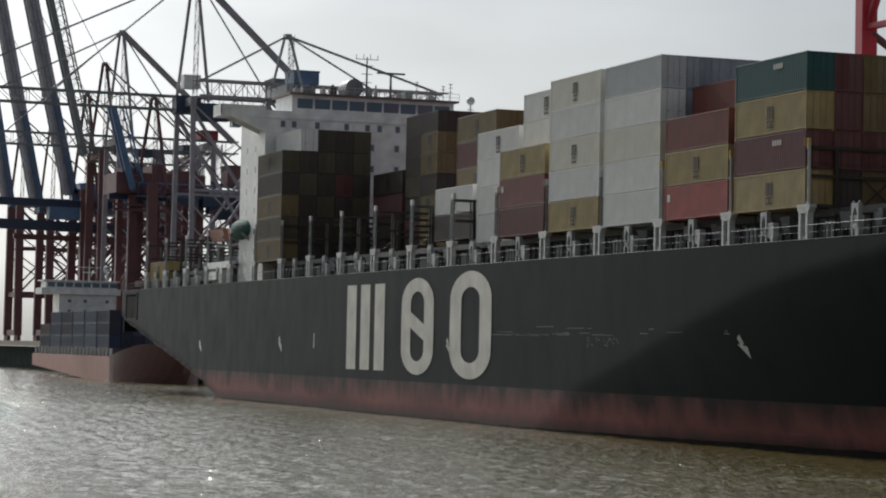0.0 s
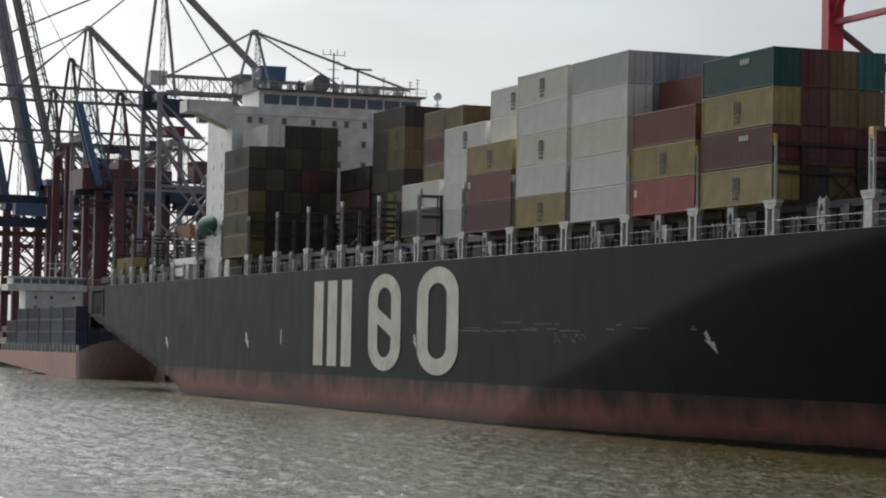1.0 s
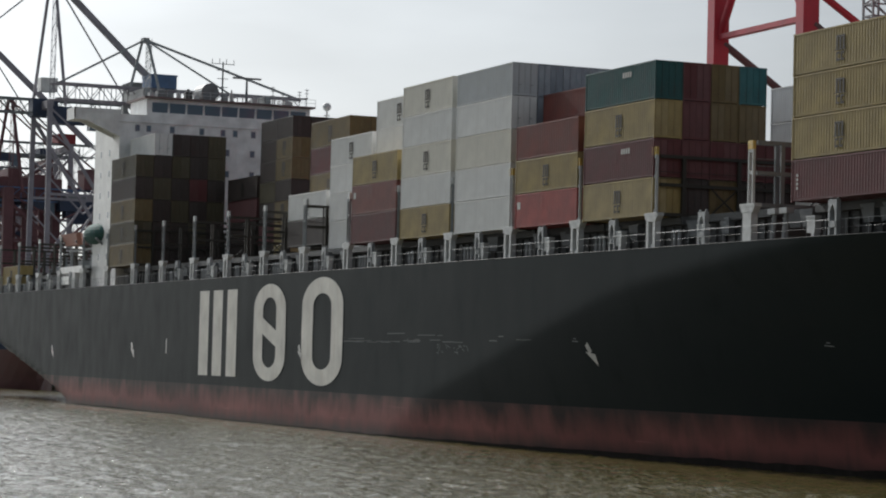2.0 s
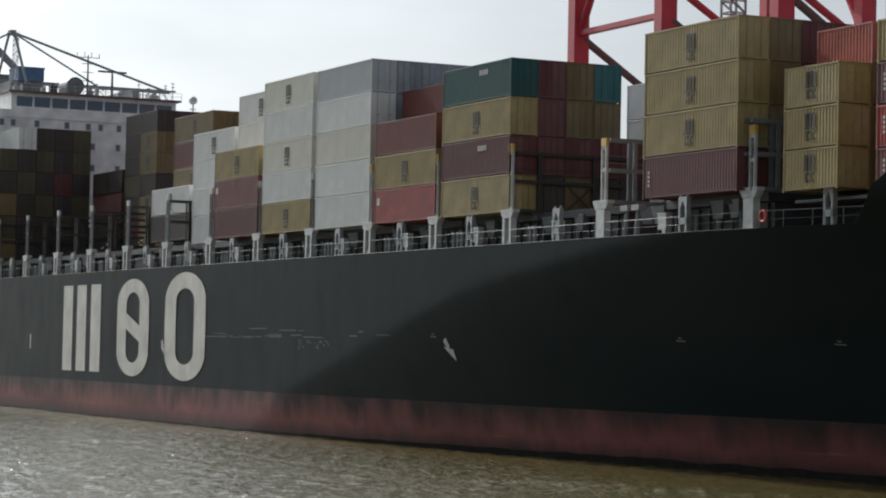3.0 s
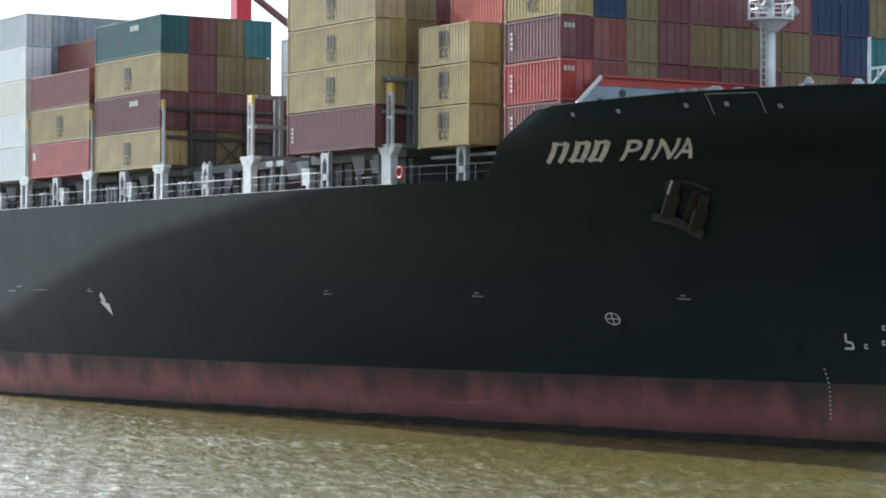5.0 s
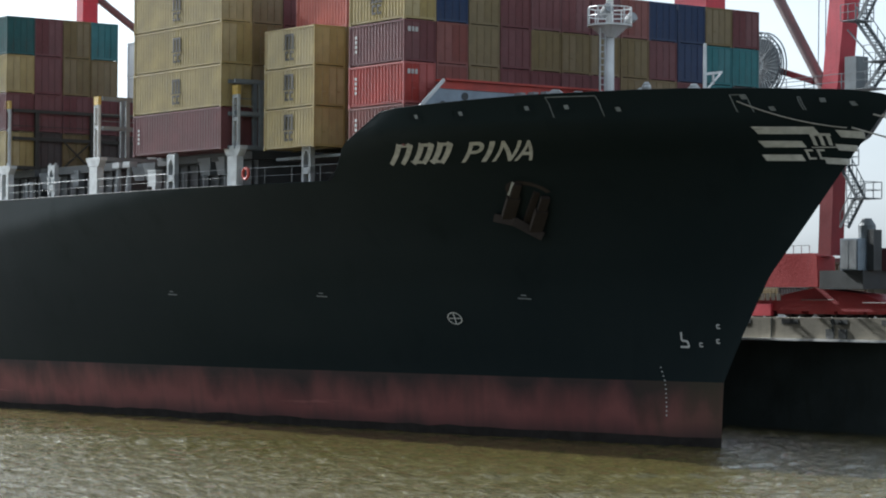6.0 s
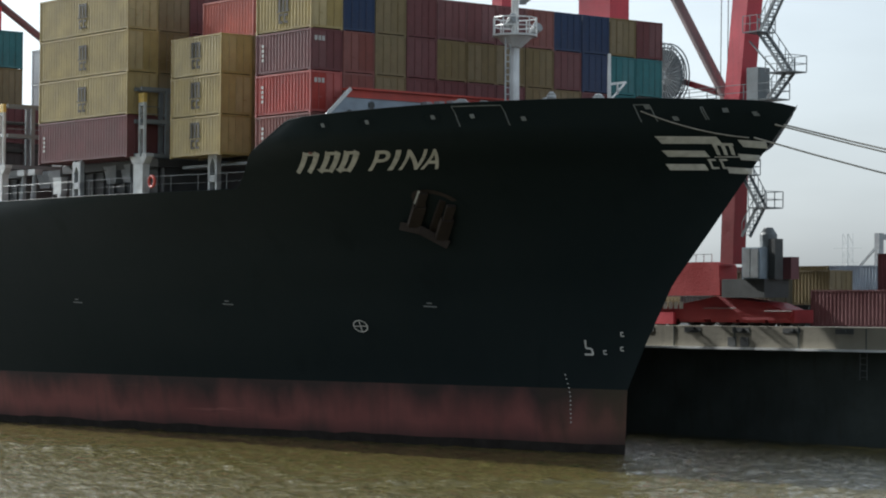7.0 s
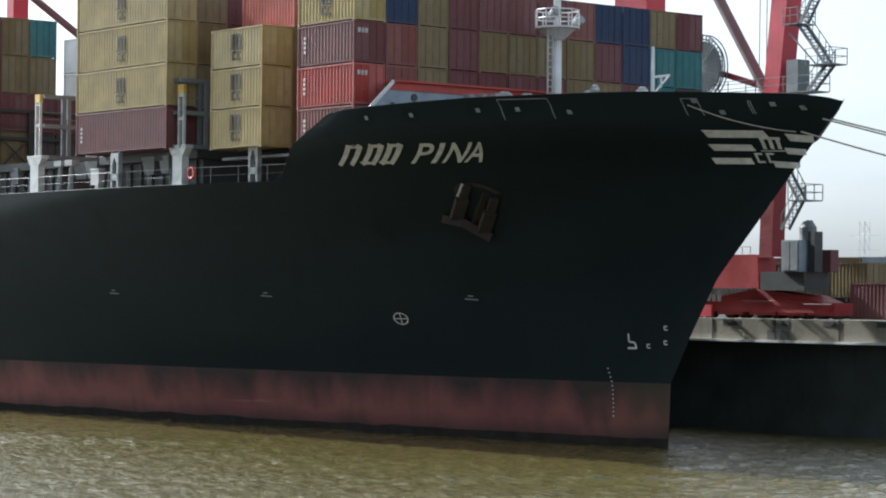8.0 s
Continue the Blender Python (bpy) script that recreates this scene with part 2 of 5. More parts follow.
        hx = (half(x + e, z) - half(x - e, z)) / (2 * e)
        hz = (half(x, z + e) - half(x, z - e)) / (2 * e)
        out.append(Vector((-hx, side, -hz)).normalized())
    ob.data.normals_split_custom_set_from_vertices(out)


def part(name, bm, material, parent=None, label="", smooth=False):
    ob = new(name, mesh_of(bm, name, material, smooth))
    ob.parent = parent
    if label:
        tagged(ob, label)
    return ob


def shared(name, me, parent, m=None):
    ob = new(name, me)
    ob.parent = parent
    if m is not None:
        ob.matrix_basis = m
    return ob


def empty(name, label, category, group="", m=None):
    ob = new(name)
    ob.empty_display_size = 0.5
    if m is not None:
        ob.matrix_basis = m
    return tagged(ob, label, category, group)


def box(bm, x0, y0, z0, x1, y1, z1, mi=0):
    v = [bm.verts.new(c) for c in ((x0, y0, z0), (x1, y0, z0), (x1, y1, z0), (x0, y1, z0), (x0, y0, z1), (x1, y0, z1), (x1, y1, z1), (x0, y1, z1))]
    for f in ((0, 3, 2, 1), (4, 5, 6, 7), (0, 1, 5, 4), (1, 2, 6, 5), (2, 3, 7, 6), (3, 0, 4, 7)):
        bm.faces.new([v[i] for i in f]).material_index = mi
    return bm


def beam(bm, p, q, w, h=None, up=(0, 0, 1)):
    """A box section of w across and h high from p to q."""
    h = h or w
    p, q = Vector(p), Vector(q)
    d = (q - p).normalized()
    u = Vector(up) if abs(d.dot(Vector(up))) < 0.97 else Vector((0, 1, 0))
    s = d.cross(u).normalized() * (w / 2)
    t = s.cross(d).normalized() * (h / 2)
    a = [bm.verts.new(e + k * s + j * t) for e in (p, q) for k, j in ((-1, -1), (1, -1), (1, 1), (-1, 1))]
    for f in ((3, 2, 1, 0), (4, 5, 6, 7), (0, 1, 5, 4), (1, 2, 6, 5), (2, 3, 7, 6), (3, 0, 4, 7)):
        bm.faces.new([a[i] for i in f])
    return bm


def tube(bm, p, q, r, r2=None, n=8, caps=True):
    p, q, r2 = Vector(p), Vector(q), r if r2 is None else r2
    d = (q - p).normalized()
    s = d.orthogonal().normalized()
    t = d.cross(s)
    ring = lambda c, k: [bm.verts.new(c + k * (math.cos(a) * s + math.sin(a) * t)) for a in (2 * math.pi * i / n for i in range(n))]
    a, b = ring(p, r), ring(q, r2)
    for i in range(n):
        bm.faces.new((a[i], a[(i + 1) % n], b[(i + 1) % n], b[i]))
    if caps:
        bm.faces.new(a[::-1])
        bm.faces.new(b)
    return bm


def truss(bm, p, q, w, h, n, chord, web):
    """A lattice girder: four chords with zigzag webs."""
    p, q = Vector(p), Vector(q)
    d = (q - p)
    u = Vector((0, 0, 1)) if abs(d.normalized().z) < 0.9 else Vector((0, 1, 0))
    s = d.normalized().cross(u).normalized() * (w / 2)
    t = s.cross(d.normalized()).normalized() * (h / 2)
    corner = lambda f, i, j: p + d * f + i * s + j * t
    for i in (-1, 1):
        for j in (-1, 1):
            beam(bm, corner(0, i, j), corner(1, i, j), chord)
    for k in range(n):
        a, b = k / n, (k + 1) / n
        for i in (-1, 1):
            beam(bm, corner(a, i, -1 if k % 2 else 1), corner(b, i, 1 if k % 2 else -1), web)
            beam(bm, corner(a, i, -1), corner(a, i, 1), web)
        beam(bm, corner(a, -1, 1), corner(b, 1, 1), web)
        beam(bm, corner(a, -1, -1), corner(a, 1, -1), web)
    return bm


def B():
    return bmesh.new()

# ---- water and quay ----
def water_sheet():
    """Open water: a fine wavy field between the quay and the viewer, flat farther out, in one sheet."""
    xs = np.concatenate([np.linspace(-560, -170, 380, endpoint=False), np.linspace(-170, 120, 1050)])
    ys = np.linspace(-70, 33.9, 430)
    X, Y = np.meshgrid(xs, ys, indexing="ij")
    rng = np.random.RandomState(4)
    Z = np.zeros_like(X)
    for k in range(38):
        wave = 0.8 * 1.036 ** k
        a = radians(205) + rng.normal(0, 0.85)       # most waves run down the harbour
        Z += 0.0046 * wave * np.sin((X * math.cos(a) + Y * math.sin(a)) * 2 * math.pi / wave + rng.uniform(0, 7))
    Z = np.where(Z > 0, Z * 1.25, Z)
    for cx, cy, length in ((48, -8, 9.0), (7, -10, 7.0), (11, -9, 9.0), (58, -15, 7.0), (1, -14, 6.0), (-60, -20, 9.0)):  # lone swells
        u, v = (X - cx) * 0.86 - (Y - cy) * 0.5, (X - cx) * 0.5 + (Y - cy) * 0.86
        Z += 0.20 * np.exp(-((u / 0.9) ** 2) - (v / length) ** 4)
    Z *= np.clip((X + 560) / 60, 0, 1) * np.clip((120 - X) / 20, 0, 1) * np.clip((Y + 70) / 15, 0, 1) * np.clip((33.9 - Y) / 1.5, 0, 1)
    n, m = X.shape
    verts = np.stack([X.ravel(), Y.ravel(), Z.ravel()], 1)
    i, j = np.meshgrid(np.arange(n - 1), np.arange(m - 1), indexing="ij")
    a = (i * m + j).ravel()
    faces = np.stack([a, a + m, a + m + 1, a + 1], 1)
    far, k = 4500.0, len(verts)
    x0, x1, y0, y1 = -560, 120, -70, 33.9
    extra = [(-far, -far, 0), (far, -far, 0), (far, far, 0), (-far, far, 0), (x0, y0, 0), (x1, y0, 0), (x1, y1, 0), (x0, y1, 0)]
    rim = [(k, k + 1, k + 5, k + 4), (k + 1, k + 2, k + 6, k + 5), (k + 2, k + 3, k + 7, k + 6), (k + 3, k, k + 4, k + 7)]
    me = bpy.data.meshes.new("water")
    me.from_pydata(verts.tolist() + extra, [], faces.tolist() + rim)
    me.materials.append(M_WATER)
    for f in me.polygons:
        f.use_smooth = True
    return me


tagged(new("water", water_sheet()), "choppy brown-green harbour water", "water", kind="structure")

QY = 34.0                                            # the quay's face
bm = B()
box(bm, -1500, QY + 2.5, -6, 900, QY + 6, 6.3)
quay = tagged(part("quay_wall", bm, M_QDARK), "dark wet quay wall with pale concrete coping", "quay", kind="structure")
bm = B()
box(bm, -1500, QY - 0.2, 6.3, 900, QY + 4, 6.45)
part("kerb_ledge", bm, M_WHITE, quay, "pale worn steel-edged ledge")
bm = B()
box(bm, -1500, QY + 0.3, 6.45, 900, QY + 6, 7.9)
part("coping", bm, M_CONC, quay, "stained pale concrete coping")
bm = B()
for x in range(-300, 120, 6):
    box(bm, x - 0.03, QY + 0.25, 6.45, x + 0.03, QY + 0.31, 7.9)
part("coping_joint", bm, M_QDARK, quay)
bm = B()
for k in range(-7, 14):
    x = 24.6 + 4.75 * k
    box(bm, x - 0.8, QY + 0.27, 7.45, x + 0.8, QY + 0.5, 7.8)
    box(bm, x - 0.2, QY + 0.2, 7.6, x + 0.2, QY + 0.3, 7.8)
part("fender_bracket", bm, M_DARK, quay)
bm = B()
box(bm, -1500, QY + 6, 4, 900, 900, 7.9)
tagged(part("quay_ground", bm, M_PAVE), "grey paved container terminal ground", "ground", kind="structure")

# ---- the big ship ----
YC, HB, DECK = 16.1, 16.2, 16.65
ship = empty("container_ship", "large black container ship with red boot topping moored at a quay", "ship")


def lerp_table(t, rows):
    for (a, *va), (b, *vb) in zip(rows, rows[1:]):
        if t <= b:
            f = max(0.0, min(1.0, (t - a) / (b - a)))
            return [p + (q - p) * f for p, q in zip(va, vb)]
    return list(rows[-1][1:])


STEM = [(-3, 32.4), (0, 32.6), (4, 32.8), (7.1, 34.6), (10.5, 36.8), (13.8, 40.1), (17.4, 43.6), (20.3, 46.6), (20.8, 46.95), (22, 47.05)]
ENTRY = [(-3, 150.0, 2.01), (0, 147.0, 2.05), (4, 138.0, 2.14), (10, 126.0, 2.76), (13, 132.0, 3.72), (16.65, 76.0, 3.35), (18.8, 37.0, 2.5), (20.6, 31.5, 2.0), (22, 27.5, 2.0)]
TOP = [(-279, DECK), (10.6, DECK), (19.3, 20.6), (30, 21.0), (38, 21.15), (42, 21.08), (45.0, 21.0), (46.2, 20.82), (47, 20.5)]
LOW = [(-279, 9.6), (-276, 8.6), (-225, 0.0), (-212, -3.0), (50, -3.0)]


def half(x, z):
    """The hull's half breadth at x and height z."""
    u = (lerp_table(z, STEM)[0] - x) / lerp_table(z, ENTRY)[0]
    n = lerp_table(z, ENTRY)[1]
    u = max(0.0, min(1.0, u))
    g = 1 - max(0.0, (1 - u) ** n - 0.03) / 0.97     # a faint knuckle where the flare begins
    if x < -215:
        low = lerp_table(x, LOW)[0]
        g *= min(1.0, (max(0.02, (z - low) / 3.0)) ** 0.35) if z - low < 3.0 else 1.0
    return HB * g


def on_hull(x, z, off=0.03):
    return Vector((x, YC - half(x, z) - off, z))


XN = [-278 + 4 * i for i in range(20)] + [-198 + 14 * i for i in range(7)] + [-100 + 1.75 * i for i in range(85)]
XN[-1] = 47.0


def hull_sheet(z0, z1, rows, side, stations=XN):
    """A strip of the ship's side between two heights, given as functions of x."""
    bm, grid = B(), []
    for xn in stations:
        s = (xn + 278) / 325.0
        col, za, zb = [], z0(xn), z1(xn)
        for k in range(12):                          # the edge's height at the place where the station meets it
            zb = z1(-278 + (lerp_table(zb, STEM)[0] + 278) * s)
        for j in range(rows + 1):
            z = za + (zb - za) * j / rows
            x = -278 + (lerp_table(z, STEM)[0] + 278) * s
            col.append(bm.verts.new((x, YC + side * half(x, z), z)))
        grid.append(col)
    for a, b in zip(grid, grid[1:]):
        for j in range(rows):
            bm.faces.new((a[j], b[j], b[j + 1], a[j + 1]))
    return bm


low_z = lambda x: lerp_table(x, LOW)[0]
boot_z = lambda x: max(4.0, low_z(x) + 0.02)
top_z = lambda x: lerp_table(x, TOP)[0]
for side in (-1, 1):
    hs = part("hull_side", hull_sheet(boot_z, lambda x: DECK, 24, side), M_HULL, ship, "black painted steel side, scuffed and faded", True)
    bw_ = part("bulwark", hull_sheet(lambda x: DECK, top_z, 20, side, [14.2 + 0.41 * i for i in range(81)]), M_HULL, ship, "black flared bow bulwark", True)
    part("boot_topping", hull_sheet(lambda x: min(low_z(x), boot_z(x) - 0.02), boot_z, 8, side), M_BOOT, ship, "faded red boot topping with streaks", True)
    fair_normals(hs, side), fair_normals(bw_, side)
    bm = hull_sheet(lambda x: -0.4, lambda x: 0.16 + 0.42 * max(0.0, min(1.0, (x + 95) / 70)) + 0.14 * noise.noise((x * 0.31, 3.1, 0)) + 0.10 * noise.noise((x * 1.7, 0.7, 0)), 2, side)
    for v in list(bm.verts):
        if v.co.x < -213:
            bm.verts.remove(v)
        else:
            v.co.y += side * 0.02
    part("waterline_band", bm, M_WEED, ship, "dark wet band of growth at the waterline", True)
bm = B()
prev = None
for xn in [x for x in XN if x < 20] + [20.5] + [21 + 1.5 * i for i in range(16)]:
    z = DECK - 0.05 if xn < 20.2 else 19.2
    h = half(xn, z) - 0.2
    row = [bm.verts.new((xn, YC - h, z)), bm.verts.new((xn, YC + h, z))]
    if prev:
        bm.faces.new((prev[0], row[0], row[1], prev[1]))
    prev = row
part("deck", bm, M_DECK, ship, "dark red-brown steel weather deck")
bm = B()
box(bm, -278.3, YC - HB + 0.4, 9.7, -277.9, YC + HB - 0.4, DECK)
part("transom", bm, M_HULL, ship)
bm, prev = B(), None                                 # raked underside of the stern
for xn in [-278.2 + 2.2 * i for i in range(31)]:
    z = low_z(xn)
    row = [bm.verts.new((xn, YC - 4.3, z + 0.02)), bm.verts.new((xn, YC + 4.3, z + 0.02))]
    if prev:
        bm.faces.new((prev[0], row[0], row[1], prev[1]))
    prev = row
part("counter", bm, M_HULL, ship)
bm = B()                                             # rounded gunwale along the deck edge and the bow's rail
pts = [Vector((x, YC - half(x, top_z(x)), top_z(x))) for x in XN if x < 44] + [Vector((x, YC - half(x, top_z(x)), top_z(x))) for x in (44.5, 45.3, 45.9, 46.3, 46.6, 46.8)]
for a, b in zip(pts, pts[1:]):
    tube(bm, a, b, 0.03, n=6, caps=False)
part("gunwale", bm, M_HULL, ship)

# ---- containers ----
L40, L20, CW, HC, STD = 12.19, 6.06, 2.44, 2.90, 2.59


def corrugated(bm, p, along, n_out, length, height, ribs, depth=0.04):
    """A ribbed sheet: from p along a level direction, standing height tall."""
    p, along, n_out = Vector(p), Vector(along), Vector(n_out)
    pitch, prev = length / ribs, None
    for k in range(ribs):
        for f, d in ((0.0, 0), (0.28, 0), (0.5, 1), (0.78, 1)):
            c = p + along * (pitch * (k + f)) - n_out * depth * d
            row = (bm.verts.new(c), bm.verts.new(c + Vector((0, 0, height))))
            if prev:
                bm.faces.new((prev[0], row[0], row[1], prev[1]))
            prev = row
    c = p + along * length
    bm.faces.new((prev[0], bm.verts.new(c), bm.verts.new(c + Vector((0, 0, height))), prev[1]))


def container_meshes(length, height):
    ribs = 34 if length > 7 else 17
    w, body = CW, B()
    corrugated(body, (0.1, 0.03, 0.16), (1, 0, 0), (0, -1, 0), length - 0.2, height - 0.28, ribs)
    corrugated(body, (0.1, w - 0.03, 0.16), (1, 0, 0), (0, 1, 0), length - 0.2, height - 0.28, ribs)
    corrugated(body, (0.03, 0.1, 0.16), (0, 1, 0), (-1, 0, 0), w - 0.2, height - 0.28, 8)
    box(body, 0.05, 0.05, height - 0.06, length - 0.05, w - 0.05, height - 0.02)
    box(body, 0.05, 0.05, 0.08, length - 0.05, w - 0.05, 0.16)
    fr = B()
    for x in (0, length - 0.1):
        for y in (0, w - 0.1):
            box(fr, x, y, 0.0, x + 0.1, y + 0.1, height)
        box(fr, x, 0.1, 0.0, x + 0.1, w - 0.1, 0.15)
        box(fr, x, 0.1, height - 0.12, x + 0.1, w - 0.1, height)
    for y, yb in ((0, 0.06), (w - 0.07, w - 0.13)):
        box(fr, 0.1, yb, 0.02, length - 0.1, yb + 0.07, 0.16)
        box(fr, 0.1, y, height - 0.12, length - 0.1, y + 0.07, height - 0.01)
    for x in (-0.008, length - 0.17):                # corner castings, proud of the posts
        for y in (-0.008, w - 0.16):
            for z in (-0.064, height - 0.12):
                box(fr, x, y, z, x + 0.178, y + 0.168, z + 0.122 + (0.062 if z < 0 else 0))
    door = B()
    box(door, length - 0.09, 0.1, 0.15, length - 0.04, w / 2 - 0.01, height - 0.12)
    for z in (0.7, 1.3, 1.9):
        box(door, length - 0.04, 0.16, z, length - 0.02, w / 2 - 0.06, z + 0.28)
    rod = B()
    for y in (0.65,):
        tube(rod, (length - 0.005, y, 0.12), (length - 0.005, y, height - 0.1), 0.022, n=6)
        box(rod, length - 0.03, y - 0.03, 0.9, length + 0.015, y + 0.25, 0.96)
    return body, fr, door, rod


CONTAINER = {}


def container_proto(length, height, colour):
    key = (length, height, colour)
    if key not in CONTAINER:
        m = BOXMAT[colour]
        body, fr, door, rod = container_meshes(length, height)
        CONTAINER[key] = [mesh_of(body, "container", m), mesh_of(fr, "frame", m), mesh_of(door, "door", m), mesh_of(rod, "lock_rod", M_GREY if colour in ("white", "cream", "grey") else m)]
    return CONTAINER[key]


MARKS = {}


def mark_mesh(kind):
    """Markings that cannot be spelt out: stacked bars or short strokes on the long side."""
    if kind not in MARKS:
        bm = B()
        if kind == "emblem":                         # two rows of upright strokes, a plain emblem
            for x in (0.0, 0.42, 0.84):
                box(bm, x, -0.012, 0.95, x + 0.26, 0.0, 1.75)
            box(bm, 0.0, -0.012, 1.75, 1.1, 0.0, 1.9)
            box(bm, -0.15, -0.012, 0.88, 1.25, 0.0, 0.95)
            for x in (0.05, 0.62):
                box(bm, x, -0.012, 0.15, x + 0.45, 0.0, 0.3)
                box(bm, x, -0.012, 0.62, x + 0.45, 0.0, 0.77)
                box(bm, x, -0.012, 0.3, x + 0.16, 0.0, 0.62)
        elif kind == "upright":
            box(bm, 0.0, -0.012, 0.5, 0.22, 0.0, 0.68)
        elif kind == "strokes":
            box(bm, 0.0, -0.012, 0.0, 0.26, 0.0, 0.42)
        elif kind == "square":
            box(bm, 0, -0.012, 0, 0.62, 0.0, 0.62)
        elif kind == "endbars":
            box(bm, 0.0, 0.0, 0.0, 0.012, 0.2, 0.3)
        MARKS[kind] = mesh_of(bm, "marking", M_BARK if kind == "emblem" else M_BAR)
    return MARKS[kind]


TINT = {"olive": "dull olive brown", "navy": "dark navy", "slate": "dull slate-blue", "mustard": "mustard yellow", "ochre": "dull ochre yellow", "maroon": "dark maroon", "brown": "dull brown", "red": "bright red", "salmon": "faded salmon red",
        "brick": "brick red", "white": "white", "cream": "off-white", "grey": "pale blue-grey", "teal": "teal", "green": "dark sea-green", "blue": "dark blue", "steel": "weathered pale slate-blue"}


def container(x, y, z, length, height, colour, mark="", group="containers on the ship"):
    me = container_proto(length, height, colour)
    ob = new("container", me[0])
    ob.matrix_basis = pose(x + random.uniform(-0.02, 0.02), y + random.uniform(-0.015, 0.015), z)
    size = "forty-foot" if length > 7 else "twenty-foot"
    tagged(ob, f"{TINT[colour]} {size} steel container with ribbed sides, in a stack", "container", group)
    shared("frame", me[1], ob)
    for dy in (0, CW / 2 - 0.09):
        shared("door", me[2], ob, pose(0, dy, 0))
        shared("lock_rod", me[3], ob, pose(0, dy, 0))
    if mark == "emblem":
        shared("marking", mark_mesh("emblem"), ob, pose(length / 2 - 0.55, 0.0, 0.3))
    elif mark == "upright":
        for k in range(4):
            shared("marking", mark_mesh("upright"), ob, pose(0.7, 0.0, 0.3 + 0.3 * k))
    elif mark == "strokes":
        for k in range(4):
            shared("marking", mark_mesh("strokes"), ob, pose(length * 0.55 + 0.4 * k, 0.0, height - 0.95))
    elif mark == "square":
        shared("marking", mark_mesh("square"), ob, pose(0.5, 0.0, height * 0.55))
    if mark == "upright" and length < 7:
        for k in range(3):
            shared("marking", mark_mesh("endbars"), ob, pose(length, 0.3 + 0.28 * k, height - 0.75))
    return ob


ROW = 2.5


def stack(x, row, base, length, height, colours, marks=""):
    """One pile from the bottom up. marks: a letter a tier, e emblem, u upright, s strokes, q square, . none."""
    code = {"e": "emblem", "u": "upright", "s": "strokes", "q": "square"}
    for k, c in enumerate(colours.split()):
        container(x, row, base + k * (height + 0.062), length, height, c, code.get(marks[k], "") if k < len(marks) else "")


def bay(k):
    """Aft end of the k-th bay, counted aft."""
    return -71.8 - 13.4 * k


Z0 = 19.2
# bay before the bridge of the breakwater: twelve stacks of twenty-foot boxes
TOPS = ["brick red maroon mustard", "brick brick brick blue", "ochre ochre ochre ochre", "maroon maroon maroon maroon", "maroon maroon ochre maroon", "maroon maroon ochre maroon",
        "ochre maroon ochre maroon", "maroon ochre ochre brick", "brown ochre maroon blue", "brown maroon blue blue", "teal teal teal ochre", "teal brown teal maroon"]
for r, cols in enumerate(TOPS):
    stack(14.15, 0.95 + r * ROW, 18.5, L20, STD - 0.027, cols, "uuue" if r == 0 else ("...s" if r in (9, 11) else ".."))
stack(4.04, 0.95, 18.94, L20, STD + 0.01, "mustard mustard mustard", "eee")
stack(4.04, 0.95 + ROW, 18.94, L20, STD + 0.01, "ochre ochre ochre salmon")
for r in (2, 3):
    stack(4.04, 0.95 + r * ROW, 18.94, L20, STD + 0.01, "ochre maroon maroon brick")
stack(-12.19, 0, Z0, L40, HC - 0.03, "maroon mustard mustard mustard", "ueee")
stack(-12.19, ROW, Z0, L40, HC - 0.03, "maroon ochre ochre ochre")
for r in (2, 3, 4, 5):
    stack(-12.19, r * ROW, Z0, L40, HC - 0.03, "maroon maroon maroon maroon")
for r, cols in enumerate(["mustard maroon mustard green", "brown maroon maroon maroon", "ochre maroon ochre ochre", "brown maroon ochre teal", "brown maroon"]):
    stack(bay(-2), r * ROW, Z0, L40, HC + 0.073, cols, "eses" if r == 0 else "")
for r in (7, 8, 9):
    stack(bay(-2), r * ROW, Z0, L40, HC + 0.073, "white white white white")
for r, cols in enumerate(["red mustard brick", "maroon maroon maroon brick", "brick brick brick brick", "brown brown"]):
    stack(bay(-1), r * ROW, Z0, L40, HC - 0.007, cols, "qe." if r == 0 else "")
for r, cols in enumerate(["white white cream white grey"] + ["steel steel steel steel steel"] * 4):
    stack(bay(0), r * ROW, Z0, L40, HC - 0.015, cols)
for r, cols in enumerate(["mustard white cream white cream", "steel white white white white", "steel steel steel"]):
    stack(bay(1), r * ROW, Z0, L40, HC, cols, "e.e.e" if r == 0 else "")
for r, cols in enumerate(["maroon brick mustard", "maroon maroon maroon white white", "maroon maroon maroon"]):
    stack(bay(2), r * ROW, Z0, L40, HC, cols, ".qe.e" if r == 0 else "....e")
stack(bay(3), ROW, Z0, L40, HC, "white white white white", "...e")
stack(bay(3), 2 * ROW, Z0, L40, HC, "ochre brown ochre")
stack(bay(4), ROW, Z0 + 0.6, L40, HC, "brown white", ".e")
stack(bay(4), 2 * ROW, Z0, L40, HC, "ochre ochre ochre maroon ochre", "..e.e")
stack(bay(4), 3 * ROW, Z0, L40, HC, "ochre ochre ochre maroon ochre")
for r in (5, 6, 7):
    stack(bay(7), r * ROW, Z0, L20, STD, "brown maroon brown olive brown brown brown")
    stack(bay(7) + 6.12, r * ROW, Z0, L20, STD, "mustard mustard ochre brown ochre ochre brown", "eee.ee" if r == 5 else "")
for r in (5, 6):
    stack(bay(8), r * ROW, Z0, L40, HC, "brown brown maroon brown", "...e")
